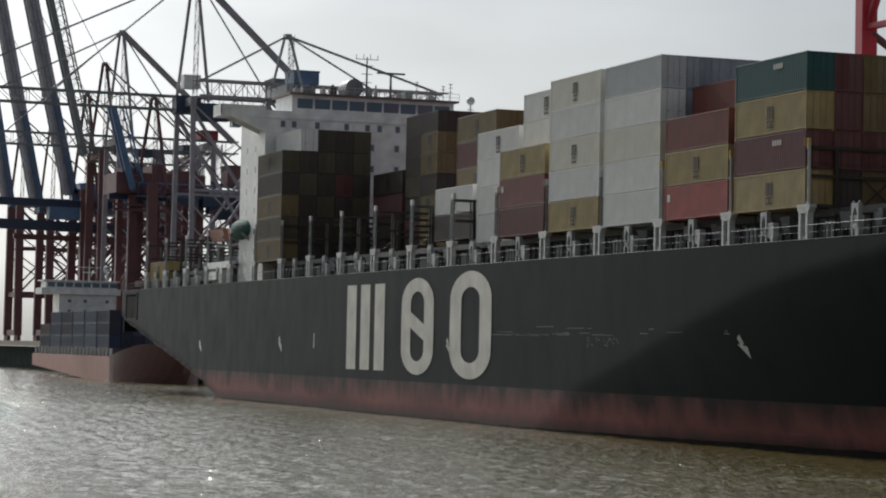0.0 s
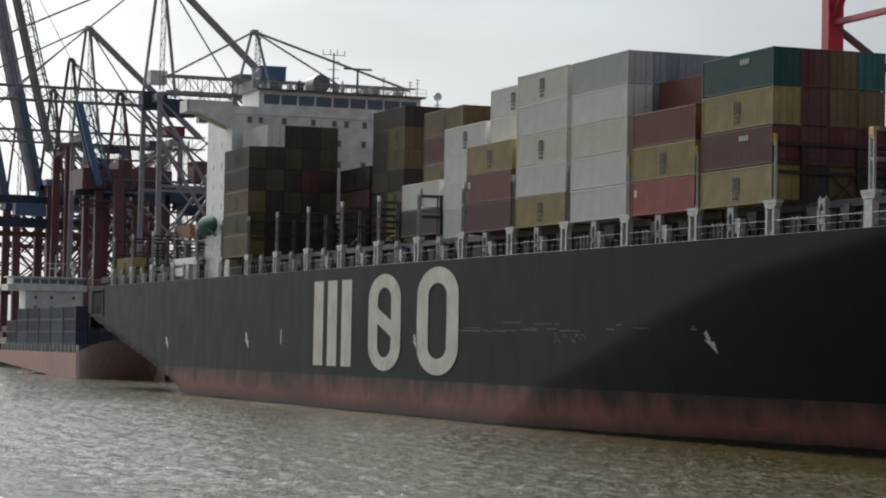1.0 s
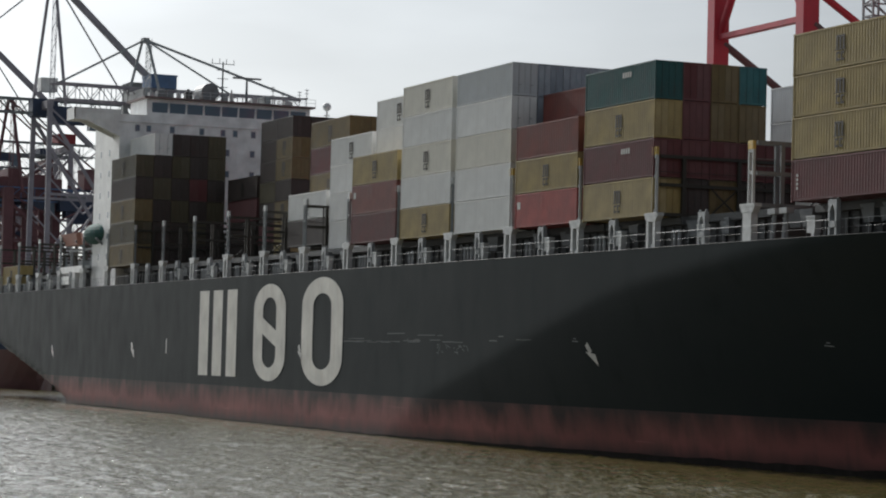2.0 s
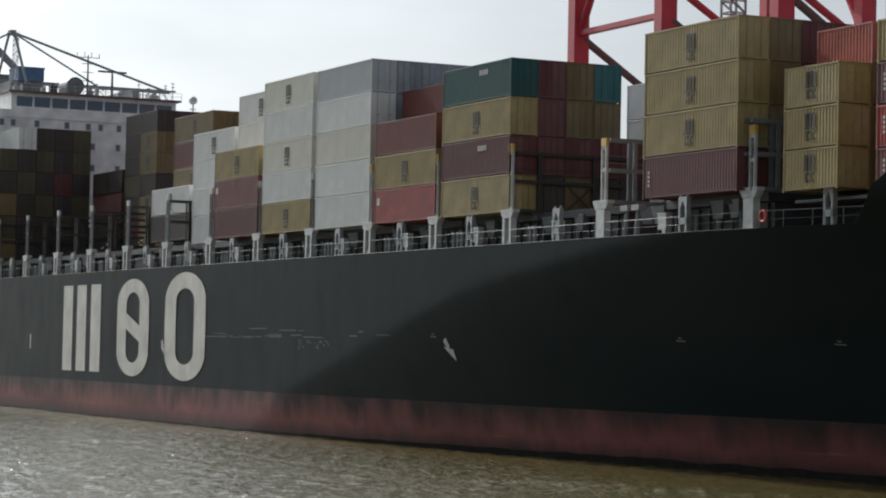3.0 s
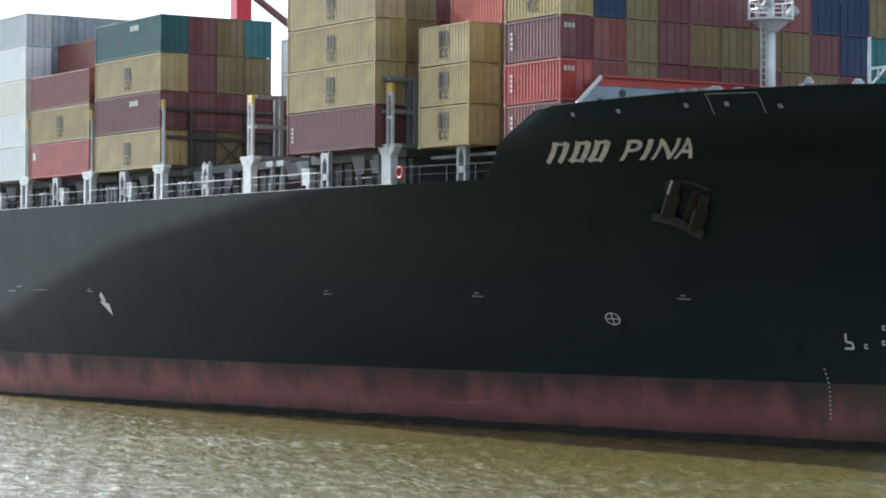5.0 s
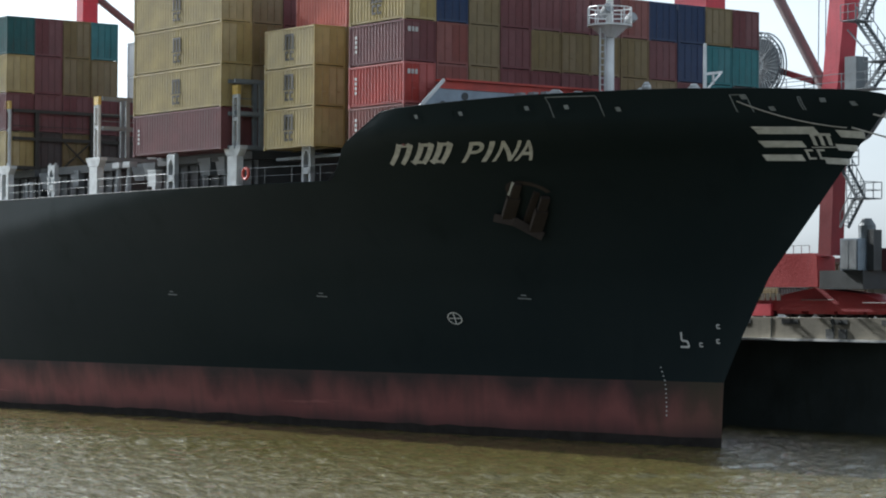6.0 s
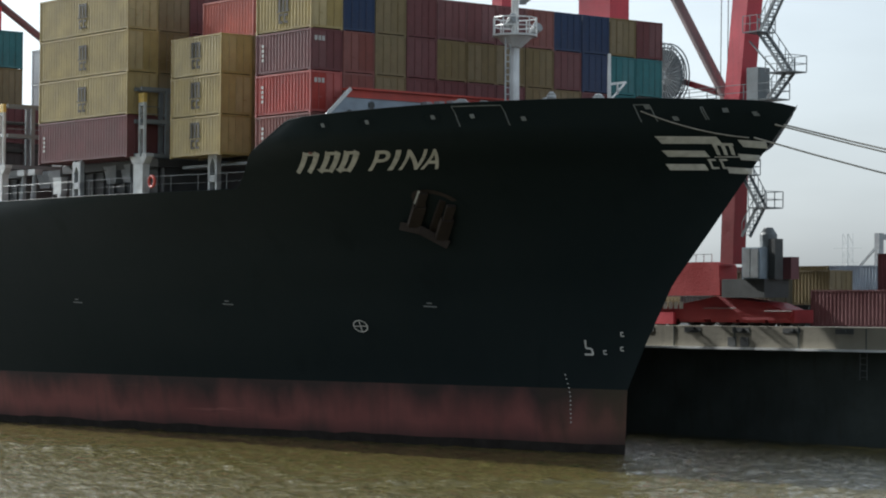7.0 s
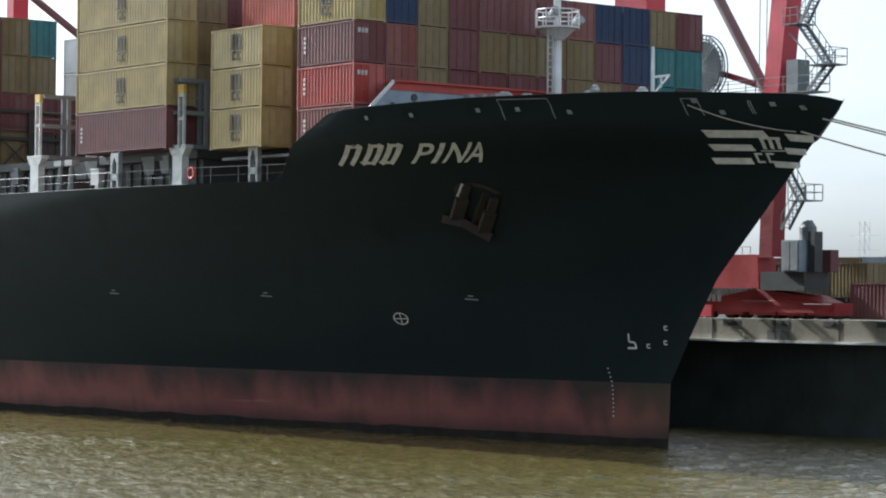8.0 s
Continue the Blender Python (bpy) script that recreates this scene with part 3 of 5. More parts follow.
for r, cols in enumerate(["ochre olive ochre brown olive", "brown brown brown olive brown white", "brown brown olive brown olive brown", "brown olive brown maroon brown brown", "brown brown olive brown olive olive"]):
    stack(bay(9), r * ROW, Z0, L40, HC, cols, "eee.e" if r == 0 else "")
stack(bay(14), 0.4, Z0 - 1.2, L40, HC, "mustard", "e")

# ---- ship: lashing bridges, rails, hatches ----
POSTS = [-33.0 - 13.4 * k for k in range(18)]
POSTS = [x for x in POSTS if not -207 < x < -195]


def pedestal_mesh(solid):
    bm = B()
    if solid:
        box(bm, -0.6, 0.0, DECK, 0.6, 0.55, 18.75)
    else:
        box(bm, -0.72, 0.0, DECK, -0.38, 0.5, 18.75)
        box(bm, 0.38, 0.0, DECK, 0.72, 0.5, 18.75)
        box(bm, -0.38, 0.15, DECK, 0.38, 0.4, 16.95)
    a = [bm.verts.new(c) for c in ((-0.72, 0, 18.7), (0.72, 0, 18.7), (1.05, 0, 19.15), (-1.05, 0, 19.15))]
    b = [bm.verts.new((v.co.x, 0.55, v.co.z)) for v in a]
    bm.faces.new(a), bm.faces.new(b[::-1])
    for i in range(4):
        bm.faces.new((a[i], a[(i + 1) % 4], b[(i + 1) % 4], b[i]))
    box(bm, -1.05, -0.02, 19.15, 1.05, 0.6, 19.38)
    return mesh_of(bm, "pedestal", M_LIGHT)


def upright_mesh(height):
    bm = B()
    for x in (-0.14, 0.42):
        box(bm, x, 0.1, 19.38, x + 0.14, 0.3, 19.38 + height)
    for f in (0.02, 0.62, 0.97):
        box(bm, 0.0, 0.12, 19.38 + height * f - 0.1, 0.42, 0.28, 19.38 + height * f + 0.14)
    return mesh_of(bm, "upright", M_LIGHT)


def cap_mesh(height):
    bm = B()
    box(bm, -0.14, 0.08, 19.38 + height, 0.56, 0.32, 19.38 + height + 0.62)
    return mesh_of(bm, "cap", M_YCAP)


PED, PED_SOLID, UP, CAP = pedestal_mesh(False), pedestal_mesh(True), upright_mesh(4.5), cap_mesh(4.5)
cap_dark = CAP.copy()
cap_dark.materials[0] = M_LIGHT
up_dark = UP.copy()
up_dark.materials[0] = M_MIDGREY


def lashing_frame():
    """The walkway frame that crosses the ship between two bays."""
    bm = B()
    for k in range(7):
        y = 2.6 + 4.9 * k
        for x in (-0.4, 0.4):
            beam(bm, (x, y, 19.3), (x, y, 23.8), 0.2, 0.3)
        beam(bm, (-0.4, y, 21.5), (0.4, y, 21.5), 0.15)
    for z in (19.3, 21.6, 23.8):
        for x in (-0.4, 0.4):
            beam(bm, (x, 0.5, z), (x, 31.8, z), 0.14, 0.26)
    for z in (22.1, 22.6):
        beam(bm, (0.42, 0.5, z), (0.42, 31.8, z), 0.05)
    for k in range(3):
        y = 5.0 + 9.8 * k
        beam(bm, (0.42, y, 19.4), (0.42, y + 2.4, 21.5), 0.1)
        beam(bm, (0.42, y + 2.4, 19.4), (0.42, y, 21.5), 0.1)
    return mesh_of(bm, "lashing_bridge", M_BARK)


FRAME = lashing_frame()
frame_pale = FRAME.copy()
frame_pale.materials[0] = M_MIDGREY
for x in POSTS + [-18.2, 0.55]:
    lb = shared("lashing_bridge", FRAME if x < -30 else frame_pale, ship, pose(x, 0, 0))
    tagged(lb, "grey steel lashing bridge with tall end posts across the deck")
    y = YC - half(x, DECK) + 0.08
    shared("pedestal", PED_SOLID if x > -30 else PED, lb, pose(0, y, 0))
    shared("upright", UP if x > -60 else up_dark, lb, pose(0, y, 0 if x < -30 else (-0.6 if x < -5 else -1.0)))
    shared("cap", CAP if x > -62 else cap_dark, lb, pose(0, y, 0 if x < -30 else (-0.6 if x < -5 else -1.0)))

bm = B()                                             # short arched stanchions midway between the posts
for s in (-1, 1):
    box(bm, s * 0.42 - 0.11, 0, DECK, s * 0.42 + 0.11, 0.35, 18.75)
box(bm, -0.53, 0, DECK + 0.55, 0.53, 0.3, DECK + 1.0)
box(bm, -0.53, 0, 18.75, 0.53, 0.35, 19.1)
for s in (-1, 1):
    v = [bm.verts.new((s * 0.31, y, z)) for y in (0, 0.35) for z in (18.35, 18.75)] + [bm.verts.new((s * 0.05, y, 18.75)) for y in (0, 0.35)]
    bm.faces.new((v[0], v[1], v[4])), bm.faces.new((v[2], v[5], v[3])), bm.faces.new((v[0], v[4], v[5], v[2]))
for s in (-1, 1):
    box(bm, s * 0.45 - 0.06, 0.1, 19.1, s * 0.45 + 0.06, 0.25, 19.28)
STANCHION = mesh_of(bm, "arched_stanchion", M_GREY)
MIDS = [x + 6.7 for x in POSTS if (x > -190 or x < -210) and x < -34] + [-25.0, -6.8, 8.1]
for x in MIDS:
    shared("arched_stanchion", STANCHION, ship, pose(x, YC - half(x, DECK) + 0.12, 0))


def rail_run(x0, x1, bars=2, mat=M_GREY):
    n = max(2, int((x1 - x0) / 2.4))
    at = lambda f, z: (x0 + (x1 - x0) * f, YC - half(x0 + (x1 - x0) * f, DECK) + 0.1, z)
    for k in range(n + 1):
        part("rail_post", tube(B(), at(k / n, DECK), at(k / n, DECK + 1.12), 0.022, n=5), mat, ship)
    for b in range(bars):
        z = DECK + 1.12 - b * 0.55
        part("handrail", tube(B(), at(0, z), at(1, z), 0.020 if b == 0 else 0.008, n=5), mat, ship, "light grey tubular handrail")


ends = sorted(POSTS + [-18.2, 0.55, 13.0])
for a, b in zip(ends, ends[1:]):
    if b - a < 20:
        rail_run(a + 0.8, b - 0.8, mat=M_GREY if a > -35 else M_MIDGREY)
rail_run(-206, -194)
rail_run(-274, -262)

rnd = random.Random(5)
bm = B()
box(bm, -0.55, 0, 0.35, 0.55, 0.5, 1.5)
box(bm, -0.6, -0.03, 1.42, 0.6, 0.53, 1.54)
box(bm, 0.1, -0.02, 0.0, 0.5, 0.45, 0.35)
LOCKER = mesh_of(bm, "deck_locker", M_LIGHT)
bm = B()
tube(bm, (0, 0, 0), (0, 0, 1.15), 0.13, n=10)
tube(bm, (0, 0, 1.15), (0, 0, 1.3), 0.22, 0.18, n=10)
VENT = mesh_of(bm, "vent_pipe", M_GREY)
bm = B()                                             # flared steel bin for twistlocks
a = [bm.verts.new(c) for c in ((-0.6, 0, 0), (0.6, 0, 0), (0.6, 0.9, 0), (-0.6, 0.9, 0))]
b = [bm.verts.new(c) for c in ((-0.95, -0.15, 1.25), (0.95, -0.15, 1.25), (0.95, 1.05, 1.25), (-0.95, 1.05, 1.25))]
bm.faces.new(a[::-1])
for i in range(4):
    bm.faces.new((a[i], a[(i + 1) % 4], b[(i + 1) % 4], b[i]))
BIN = mesh_of(bm, "twistlock_bin", M_MIDGREY)
for k, x in enumerate(POSTS):
    if -212 < x < -180:
        continue
    y = YC - half(x + 7.4, DECK)
    shared("deck_locker", LOCKER, ship, pose(x + 7.7 + rnd.uniform(-0.4, 0.4), y + 0.2, DECK))
    for j in range(3 if k % 2 else 2):
        shared("vent_pipe", VENT, ship, pose(x + 3.2 + 0.75 * j, y + 0.5, DECK))
    for j in range(2):
        shared("twistlock_bin", BIN, ship, pose(x + 2.5 + 4.6 * j + rnd.uniform(-0.6, 0.6), 2.0 + rnd.uniform(-0.3, 0.5), DECK + 0.9, rz=rnd.uniform(-8, 8)))
for x in (-15.5, -13.9, -6.0, -3.9):
    shared("twistlock_bin", BIN, ship, pose(x, 2.4, DECK + 1.0, rz=rnd.uniform(-10, 10)))
for x in (-10.5,):
    shared("deck_locker", LOCKER, ship, pose(x, 0.6, DECK))
bm = B()
for s in (0, 1.6):
    tube(bm, (s, 0.4, DECK), (s + 0.25, 0.4, 18.6), 0.2, 0.16, n=8)
    box(bm, s - 0.25, 0.1, 18.5, s + 0.75, 0.75, 18.9)
part("deck_davit", bm, M_GREY, ship).location = (-15.6, 0.2, 0)
bm = B()
hub = Vector((2.6, 0.42, DECK + 0.75))
rings = []
for k in range(16):
    a = 2 * math.pi * k / 16
    out_ = Vector((math.cos(a), 0, math.sin(a)))
    rings.append([bm.verts.new(hub + out_ * (0.36 + 0.1 * math.cos(q)) + Vector((0, 0.1 * math.sin(q), 0))) for q in (2 * math.pi * j / 8 for j in range(8))])
for k in range(16):
    a, b = rings[k], rings[(k + 1) % 16]
    for j in range(8):
        bm.faces.new((a[j], b[j], b[(j + 1) % 8], a[(j + 1) % 8]))
part("lifebuoy", bm, M_BRED, ship, "red and white lifebuoy on the rail")

for x0 in [bay(k) for k in range(-2, 16) if k not in (10,)] + [-30.9, -12.4]:
    bm = B()
    length = 12.6 if x0 != -30.9 else 12.0
    box(bm, x0 - 0.2, 2.9, DECK - 0.02, x0 + length, 29.4, 18.55)
    for j in range(9):                               # upright stiffeners on the coaming
        box(bm, x0 + 0.3 + 1.45 * j, 2.72, DECK, x0 + 0.42 + 1.45 * j, 2.9, 18.5)
    co = part("hatch_coaming", bm, M_DARK, ship)
    bm = B()
    box(bm, x0 - 0.35, 2.3, 18.58, x0 + length + 0.15, 29.9, 19.15)
    part("hatch_cover", bm, M_DARK, co)
bm = B()
box(bm, 3.2, 7.6, DECK - 0.02, 20.3, 24.6, 18.3)
box(bm, 3.0, 2.6, 18.3, 20.4, 29.6, 18.49)
part("hatch_coaming", bm, M_MIDGREY, ship)

# ---- ship: house and bridge ----
HX = -194.0
house = part("superstructure", box(B(), HX - 13, 1.4, DECK, HX, 30.8, 40.6), M_WHITE, ship, "white accommodation block with small square windows")
bm = B()                                             # bridge wings with their slanted brackets
box(bm, HX - 4.2, -5.1, 39.5, HX + 0.15, 37.3, 39.75)
for y0, y1 in ((-5.1, 1.4), (30.8, 37.3)):
    box(bm, HX - 0.05, y0, 39.75, HX + 0.15, y1, 41.15)
    box(bm, HX - 4.2, y0, 39.75, HX - 4.05, y1, 41.15)
for y in (-5.1, 37.15):
    box(bm, HX - 4.2, y, 39.75, HX + 0.15, y + 0.15, 41.15)
for s, ye, yi in ((1, -3.6, 1.4), (-1, 35.8, 30.8)):
    for x in (HX - 0.2, HX - 3.6):
        v = [bm.verts.new((x + d, y, z)) for d in (0, 0.3) for y, z in ((ye, 39.5), (yi, 39.5), (yi, 37.4))]
        bm.faces.new(v[:3]), bm.faces.new(v[3:][::-1])
        for i in range(3):
            bm.faces.new((v[i], v[(i + 1) % 3], v[3 + (i + 1) % 3], v[3 + i]))
part("bridge_wing", bm, M_WHITE, house)
bm = B()
box(bm, HX - 9, 5.3, 40.6, HX - 0.6, 29.4, 43.05)
wheel = part("wheelhouse", bm, M_WHITE, ship, "white wheelhouse with a row of large dark windows")
for k in range(9):
    y0 = 6.1 + 2.55 * k
    bm = B()
    a = [bm.verts.new(c) for c in ((HX - 0.58, y0, 41.15), (HX - 0.58, y0 + 2.2, 41.15), (HX - 0.35, y0 + 2.2, 42.5), (HX - 0.35, y0, 42.5))]
    b = [bm.verts.new((v.co.x - 0.3, v.co.y, v.co.z)) for v in a]
    bm.faces.new(a), bm.faces.new(b[::-1])
    for i in range(4):
        bm.faces.new((a[i], a[(i + 1) % 4], b[(i + 1) % 4], b[i]))
    part("window", bm, M_GLASS, wheel)
bm = B()
box(bm, HX - 9.4, 4.8, 43.05, HX + 0.1, 30.0, 43.3)
part("roof", bm, M_BROWN, wheel, "roof edge with a dull brown rim")
bm = B()
for y in [4.9 + 1.57 * k for k in range(17)]:
    tube(bm, (HX, y, 43.3), (HX, y, 44.3), 0.03, n=5)
for z in (43.8, 44.3):
    tube(bm, (HX, 4.9, z), (HX, 30.0, z), 0.03, n=5)
part("roof_rail", bm, M_LIGHT, wheel)
for y, z in [(3.9, 38.75), (5.5, 38.75), (8.9, 38.75), (13.2, 38.75), (16.3, 38.75), (18.1, 38.75), (20.8, 38.75), (17.0, 36.0), (20.7, 36.0), (20.7, 33.0), (17.0, 33.0), (24.5, 38.75), (24.5, 36.0), (27.5, 38.75)]:
    bm = B()
    box(bm, HX - 0.2, y - 0.3, z - 0.42, HX + 0.012, y + 0.3, z + 0.42)
    w = part("window", bm, M_GLASS, house)
    bm = B()
    for a in (-0.38, 0.3):
        box(bm, HX - 0.1, y + a, z - 0.5, HX + 0.04, y + a + 0.08, z + 0.5)
    for c in (-0.5, 0.42):
        box(bm, HX - 0.1, y - 0.3, z + c, HX + 0.04, y + 0.3, z + c + 0.08)
    part("window_frame", bm, M_LIGHT, house)
for z in (20.5, 23.4, 26.3, 29.2, 32.1, 35.0):
    for x in (HX - 9.5, HX - 5.0):
        bm = B()
        box(bm, x - 0.3, 1.388, z, x + 0.3, 1.6, z + 0.85)
        part("window", bm, M_GLASS, house)
bm = B()                                             # signal mast with cross trees
tube(bm, (0, 0, 43.2), (0, 0, 49.0), 0.16, 0.1)
for z, w in ((45.4, 0.8), (46.6, 0.8), (47.8, 0.9), (48.7, 1.7)):
    beam(bm, (0, -w, z), (0, w, z), 0.09)
for y in (-1.6, -0.5, 0.5, 1.6):
    tube(bm, (0, y, 48.7), (0, y, 49.5 - 0.1 * abs(y)), 0.05, n=5)
part("signal_mast", bm, M_MIDGREY, ship).location = (HX - 1.5, 16.5, 0)
bm = B()
tube(bm, (0, 0, 43.2), (0, 0, 46.7), 0.22, 0.14)
box(bm, -0.15, -2.1, 46.75, 0.15, 2.1, 47.0)
part("radar_mast", bm, M_MIDGREY, ship).location = (HX - 1.5, 20.1, 0)
bm = B()
tube(bm, (0, 0, 42.5), (0, 0, 44.6), 0.12)
tube(bm, (0, 0, 42.9), (0, 0, 43.0), 0.5, n=12)
bmesh.ops.create_uvsphere(bm, u_segments=14, v_segments=8, radius=0.62, matrix=Matrix.Translation((0, 0, 44.2)))
part("satellite_dome", bm, M_WHITE, ship).location = (HX - 1.5, 32.3, -0.6)
bm = B()
tube(bm, (-3, 0, 44.6), (1.0, 0, 44.6), 1.3, n=20)
part("tank_drum", bm, M_MIDGREY, ship).location = (HX - 3.0, 14.9, 0)
for y, w, h, m in ((8.0, 1.6, 1.5, M_MIDGREY), (10.4, 0.6, 1.2, M_LIGHT), (11.8, 1.0, 1.6, M_DARK), (13.0, 0.7, 0.9, M_LIGHT), (17.2, 0.8, 1.2, M_GREY), (18.2, 0.5, 1.9, M_LIGHT), (21.6, 0.8, 1.0, M_LIGHT), (26.6, 1.2, 1.0, M_LIGHT), (6.4, 0.7, 1.1, M_LIGHT)):
    bm = B()
    box(bm, -w / 2, -w / 2, 43.3, w / 2, w / 2, 43.3 + h * 0.7)
    tube(bm, (0, 0, 43.3 + h * 0.7), (0, 0, 43.3 + h), w * 0.3, w * 0.2)
    part("roof_fitting", bm, m, ship).location = (HX - 2.5, y, 0)
for y, h in ((23.9, 2.6), (27.9, 2.2), (29.0, 2.6), (25.4, 1.6)):
    bm = B()
    tube(bm, (0, 0, 43.3), (0, 0, 43.3 + h), 0.06, n=6)
    for f in (0.5, 0.75, 0.95):
        beam(bm, (0, -0.3, 43.3 + h * f), (0, 0.3, 43.3 + h * f), 0.08)
    part("aerial", bm, M_GREY, ship).location = (HX - 1.0, y, 0)

# ---- ship: aft deck ----
bm = B()
box(bm, -213.2, 0.15, DECK, -211.6, 1.0, 19.8)
box(bm, -220.3, 0.1, 18.9, -207.2, 1.1, 19.85)
box(bm, -219.6, 0.2, 17.3, -214.6, 0.9, 18.5)
part("gangway_frame", bm, M_WHITE, ship, "white steel gangway frame on the deck edge")
bm = B()
bmesh.ops.create_uvsphere(bm, u_segments=16, v_segments=10, radius=1.0, matrix=Matrix.Translation((-205, 1.5, 24.3)) @ Matrix.Diagonal((4.4, 1.6, 1.5, 1)))
part("lifeboat", bm, M_GREEN, ship, "blunt sea-green covered lifeboat in davits")
bm = B()
a = [(-221, 0.2), (-220.0, 0.1), (-211.5, 0.1), (-210.8, 0.6)]
lo = [bm.verts.new((x * 1.0 + (0.9 if i < 2 else -0.9), y + 0.6, 23.0)) for i, (x, y) in enumerate(a)] + [bm.verts.new((-215, 2.4, 23.0))]
hi = [bm.verts.new((x, y, 24.7)) for x, y in a] + [bm.verts.new((-215, 3.0, 24.7))]
bm.faces.new(lo[::-1]), bm.faces.new(hi)
for i in range(5):
    bm.faces.new((lo[i], lo[(i + 1) % 5], hi[(i + 1) % 5], hi[i]))
part("rescue_boat", bm, M_ORANGE, ship, "small faded orange rescue boat")
bm = B()
for x in (-219.5, -212.5, -207.5, -201.5):
    beam(bm, (x, 1.6, DECK), (x, 1.6, 22.6), 0.35)
    beam(bm, (x, 1.6, 22.6), (x, 0.4, 23.6), 0.3)
beam(bm, (-220.5, 1.6, 22.3), (-200.5, 1.6, 22.3), 0.3)
beam(bm, (-220.5, 1.6, 19.6), (-200.5, 1.6, 19.6), 0.3)
part("boat_davit", bm, M_MIDGREY, ship)
for x, y, h in ((-228, 3, 5.5), (-235, 5, 4.2), (-242, 4, 3.6), (-249, 6, 5.0), (-256, 2, 3.0), (-232, 9, 6.5), (-262, 3, 2.6), (-268, 4, 3.4)):
    bm = B()
    tube(bm, (x, y, DECK), (x, y, DECK + h), 0.22, 0.15)
    beam(bm, (x - 1.2, y, DECK + h), (x + 1.2, y, DECK + h), 0.2)
    beam(bm, (x + 0.8, y, DECK + 1), (x, y, DECK + h * 0.8), 0.14)
    part("deck_pole", bm, M_MIDGREY, ship)
bm = B()
box(bm, -246, 4, DECK, -224, 12, 19.0)
box(bm, -243, 5, 19.0, -239, 9, 20.6)
box(bm, -234, 6, 19.0, -229, 9, 21.4)
part("mooring_deck_house", bm, M_MIDGREY, ship)
# a closed panel, coloured as the dark inside of an open port
bm = B()
box(bm, -274.6, -0.115, 11.9, -266.4, 0.3, 16.0)
port = part("mooring_port", bm, M_SHADE, ship, "square mooring port at the stern, its inner shade painted near-black")
bm = B()
for x0, x1, z0, z1 in ((-275, -266, 15.9, 16.25), (-275, -266, 11.6, 11.95), (-275, -274.5, 11.9, 16.0), (-266.5, -266, 11.9, 16.0), (-270.8, -270.4, 11.9, 13.5)):
    box(bm, x0, -0.2, z0, x1, 0.0, z1)
part("port_frame", bm, M_HULL, port)

# ---- ship: bow ----
bm = B()                                             # breakwater before the foremost stacks
def slab(y0, y1, z0, z1, x, t, mi=0, yl=None):
    yl = y0 if yl is None else yl
    v = [bm.verts.new(c) for c in ((x, y0, z0), (x, y1, z0), (x, y1, z1), (x, yl, z1))]
    w = [bm.verts.new((c.co.x - t, c.co.y, c.co.z)) for c in v]
    bm.faces.new(v), bm.faces.new(w[::-1])
    for i in range(4):
        bm.faces.new((v[i], v[(i + 1) % 4], w[(i + 1) % 4], w[i]))
pl = [(2.9, 19.2), (0.95, 20.6), (3.0, 22.45), (29.2, 22.45), (31.2, 20.6), (29.3, 19.2)]
fr_, bk_ = [bm.verts.new((21.6, y, z)) for y, z in pl], [bm.verts.new((21.48, y, z)) for y, z in pl]
bm.faces.new(fr_), bm.faces.new(bk_[::-1])
for i in range(6):
    bm.faces.new((fr_[i], fr_[(i + 1) % 6], bk_[(i + 1) % 6], bk_[i]))
bw = part("breakwater", bm, M_BGREY, ship, "blue-grey breakwater plate with a red upper band")
bm = B()
slab(2.5, 29.4, 22.0, 22.5, 21.66, 0.05, yl=3.0)
slab(3.0, 29.2, 22.5, 22.62, 21.9, 1.2)
part("red_band", bm, M_BRED, bw)
bm = B()
beam(bm, (21.66, 0.95, 20.6), (21.66, 2.98, 22.55), 0.16, 0.2)
part("edge_strip", bm, M_WHITE, bw)
bm = B()
for y, z in ((4.6, 21.6), (2.9, 21.0)):
    tube(bm, (21.62, y, z), (21.68, y, z), 0.24, n=12)
part("scupper", bm, M_DARK, bw)
bm = B()                                             # foremast
tube(bm, (0, 0, 19.2), (0, 0, 25.8), 0.32, 0.3, n=12)
tube(bm, (0, 0, 25.8), (0, 0, 33.5), 0.25, 0.2, n=12)
mast = part("foremast", bm, M_WHITE, ship, "white foremast with platform and ladder", True)
mast.location = (23.4, 14.8, 0)
bm = B()
tube(bm, (0, 0, 25.8), (0, 0, 26.5), 0.45, 1.2, n=14)
tube(bm, (0, 0, 26.5), (0, 0, 26.62), 1.45, n=14)
part("platform", bm, M_WHITE, mast)
for k in range(10):
    a = 2 * math.pi * k / 10
    p = Vector((1.42 * math.cos(a), 1.42 * math.sin(a), 26.6))
    q = Vector((1.42 * math.cos(a + 0.628), 1.42 * math.sin(a + 0.628), 26.6))
    part("rail_post", tube(B(), p, p + Vector((0, 0, 1.1)), 0.05, n=5), M_WHITE, mast)
    for z in (0.55, 1.1):
        part("rail_bar", tube(B(), p + Vector((0, 0, z)), q + Vector((0, 0, z)), 0.045, n=5), M_WHITE, mast)
bm = B()
for y in (-0.95, -0.55):
    tube(bm, (0.2, y, 19.4), (0.2, y, 26.4), 0.06, n=5)
for k in range(16):
    tube(bm, (0.2, -0.95, 19.8 + 0.42 * k), (0.2, -0.55, 19.8 + 0.42 * k), 0.04, n=5)
part("ladder", bm, M_LIGHT, mast)
for y, z in ((1.2, 27.2), (-0.8, 27.6), (0.4, 29.2)):
    bm = B()
    tube(bm, (0.4, y, z - 0.3), (0.9, y, z), 0.28, 0.36, n=10)
    box(bm, 0.1, y - 0.15, z - 0.6, 0.5, y + 0.15, z - 0.2)
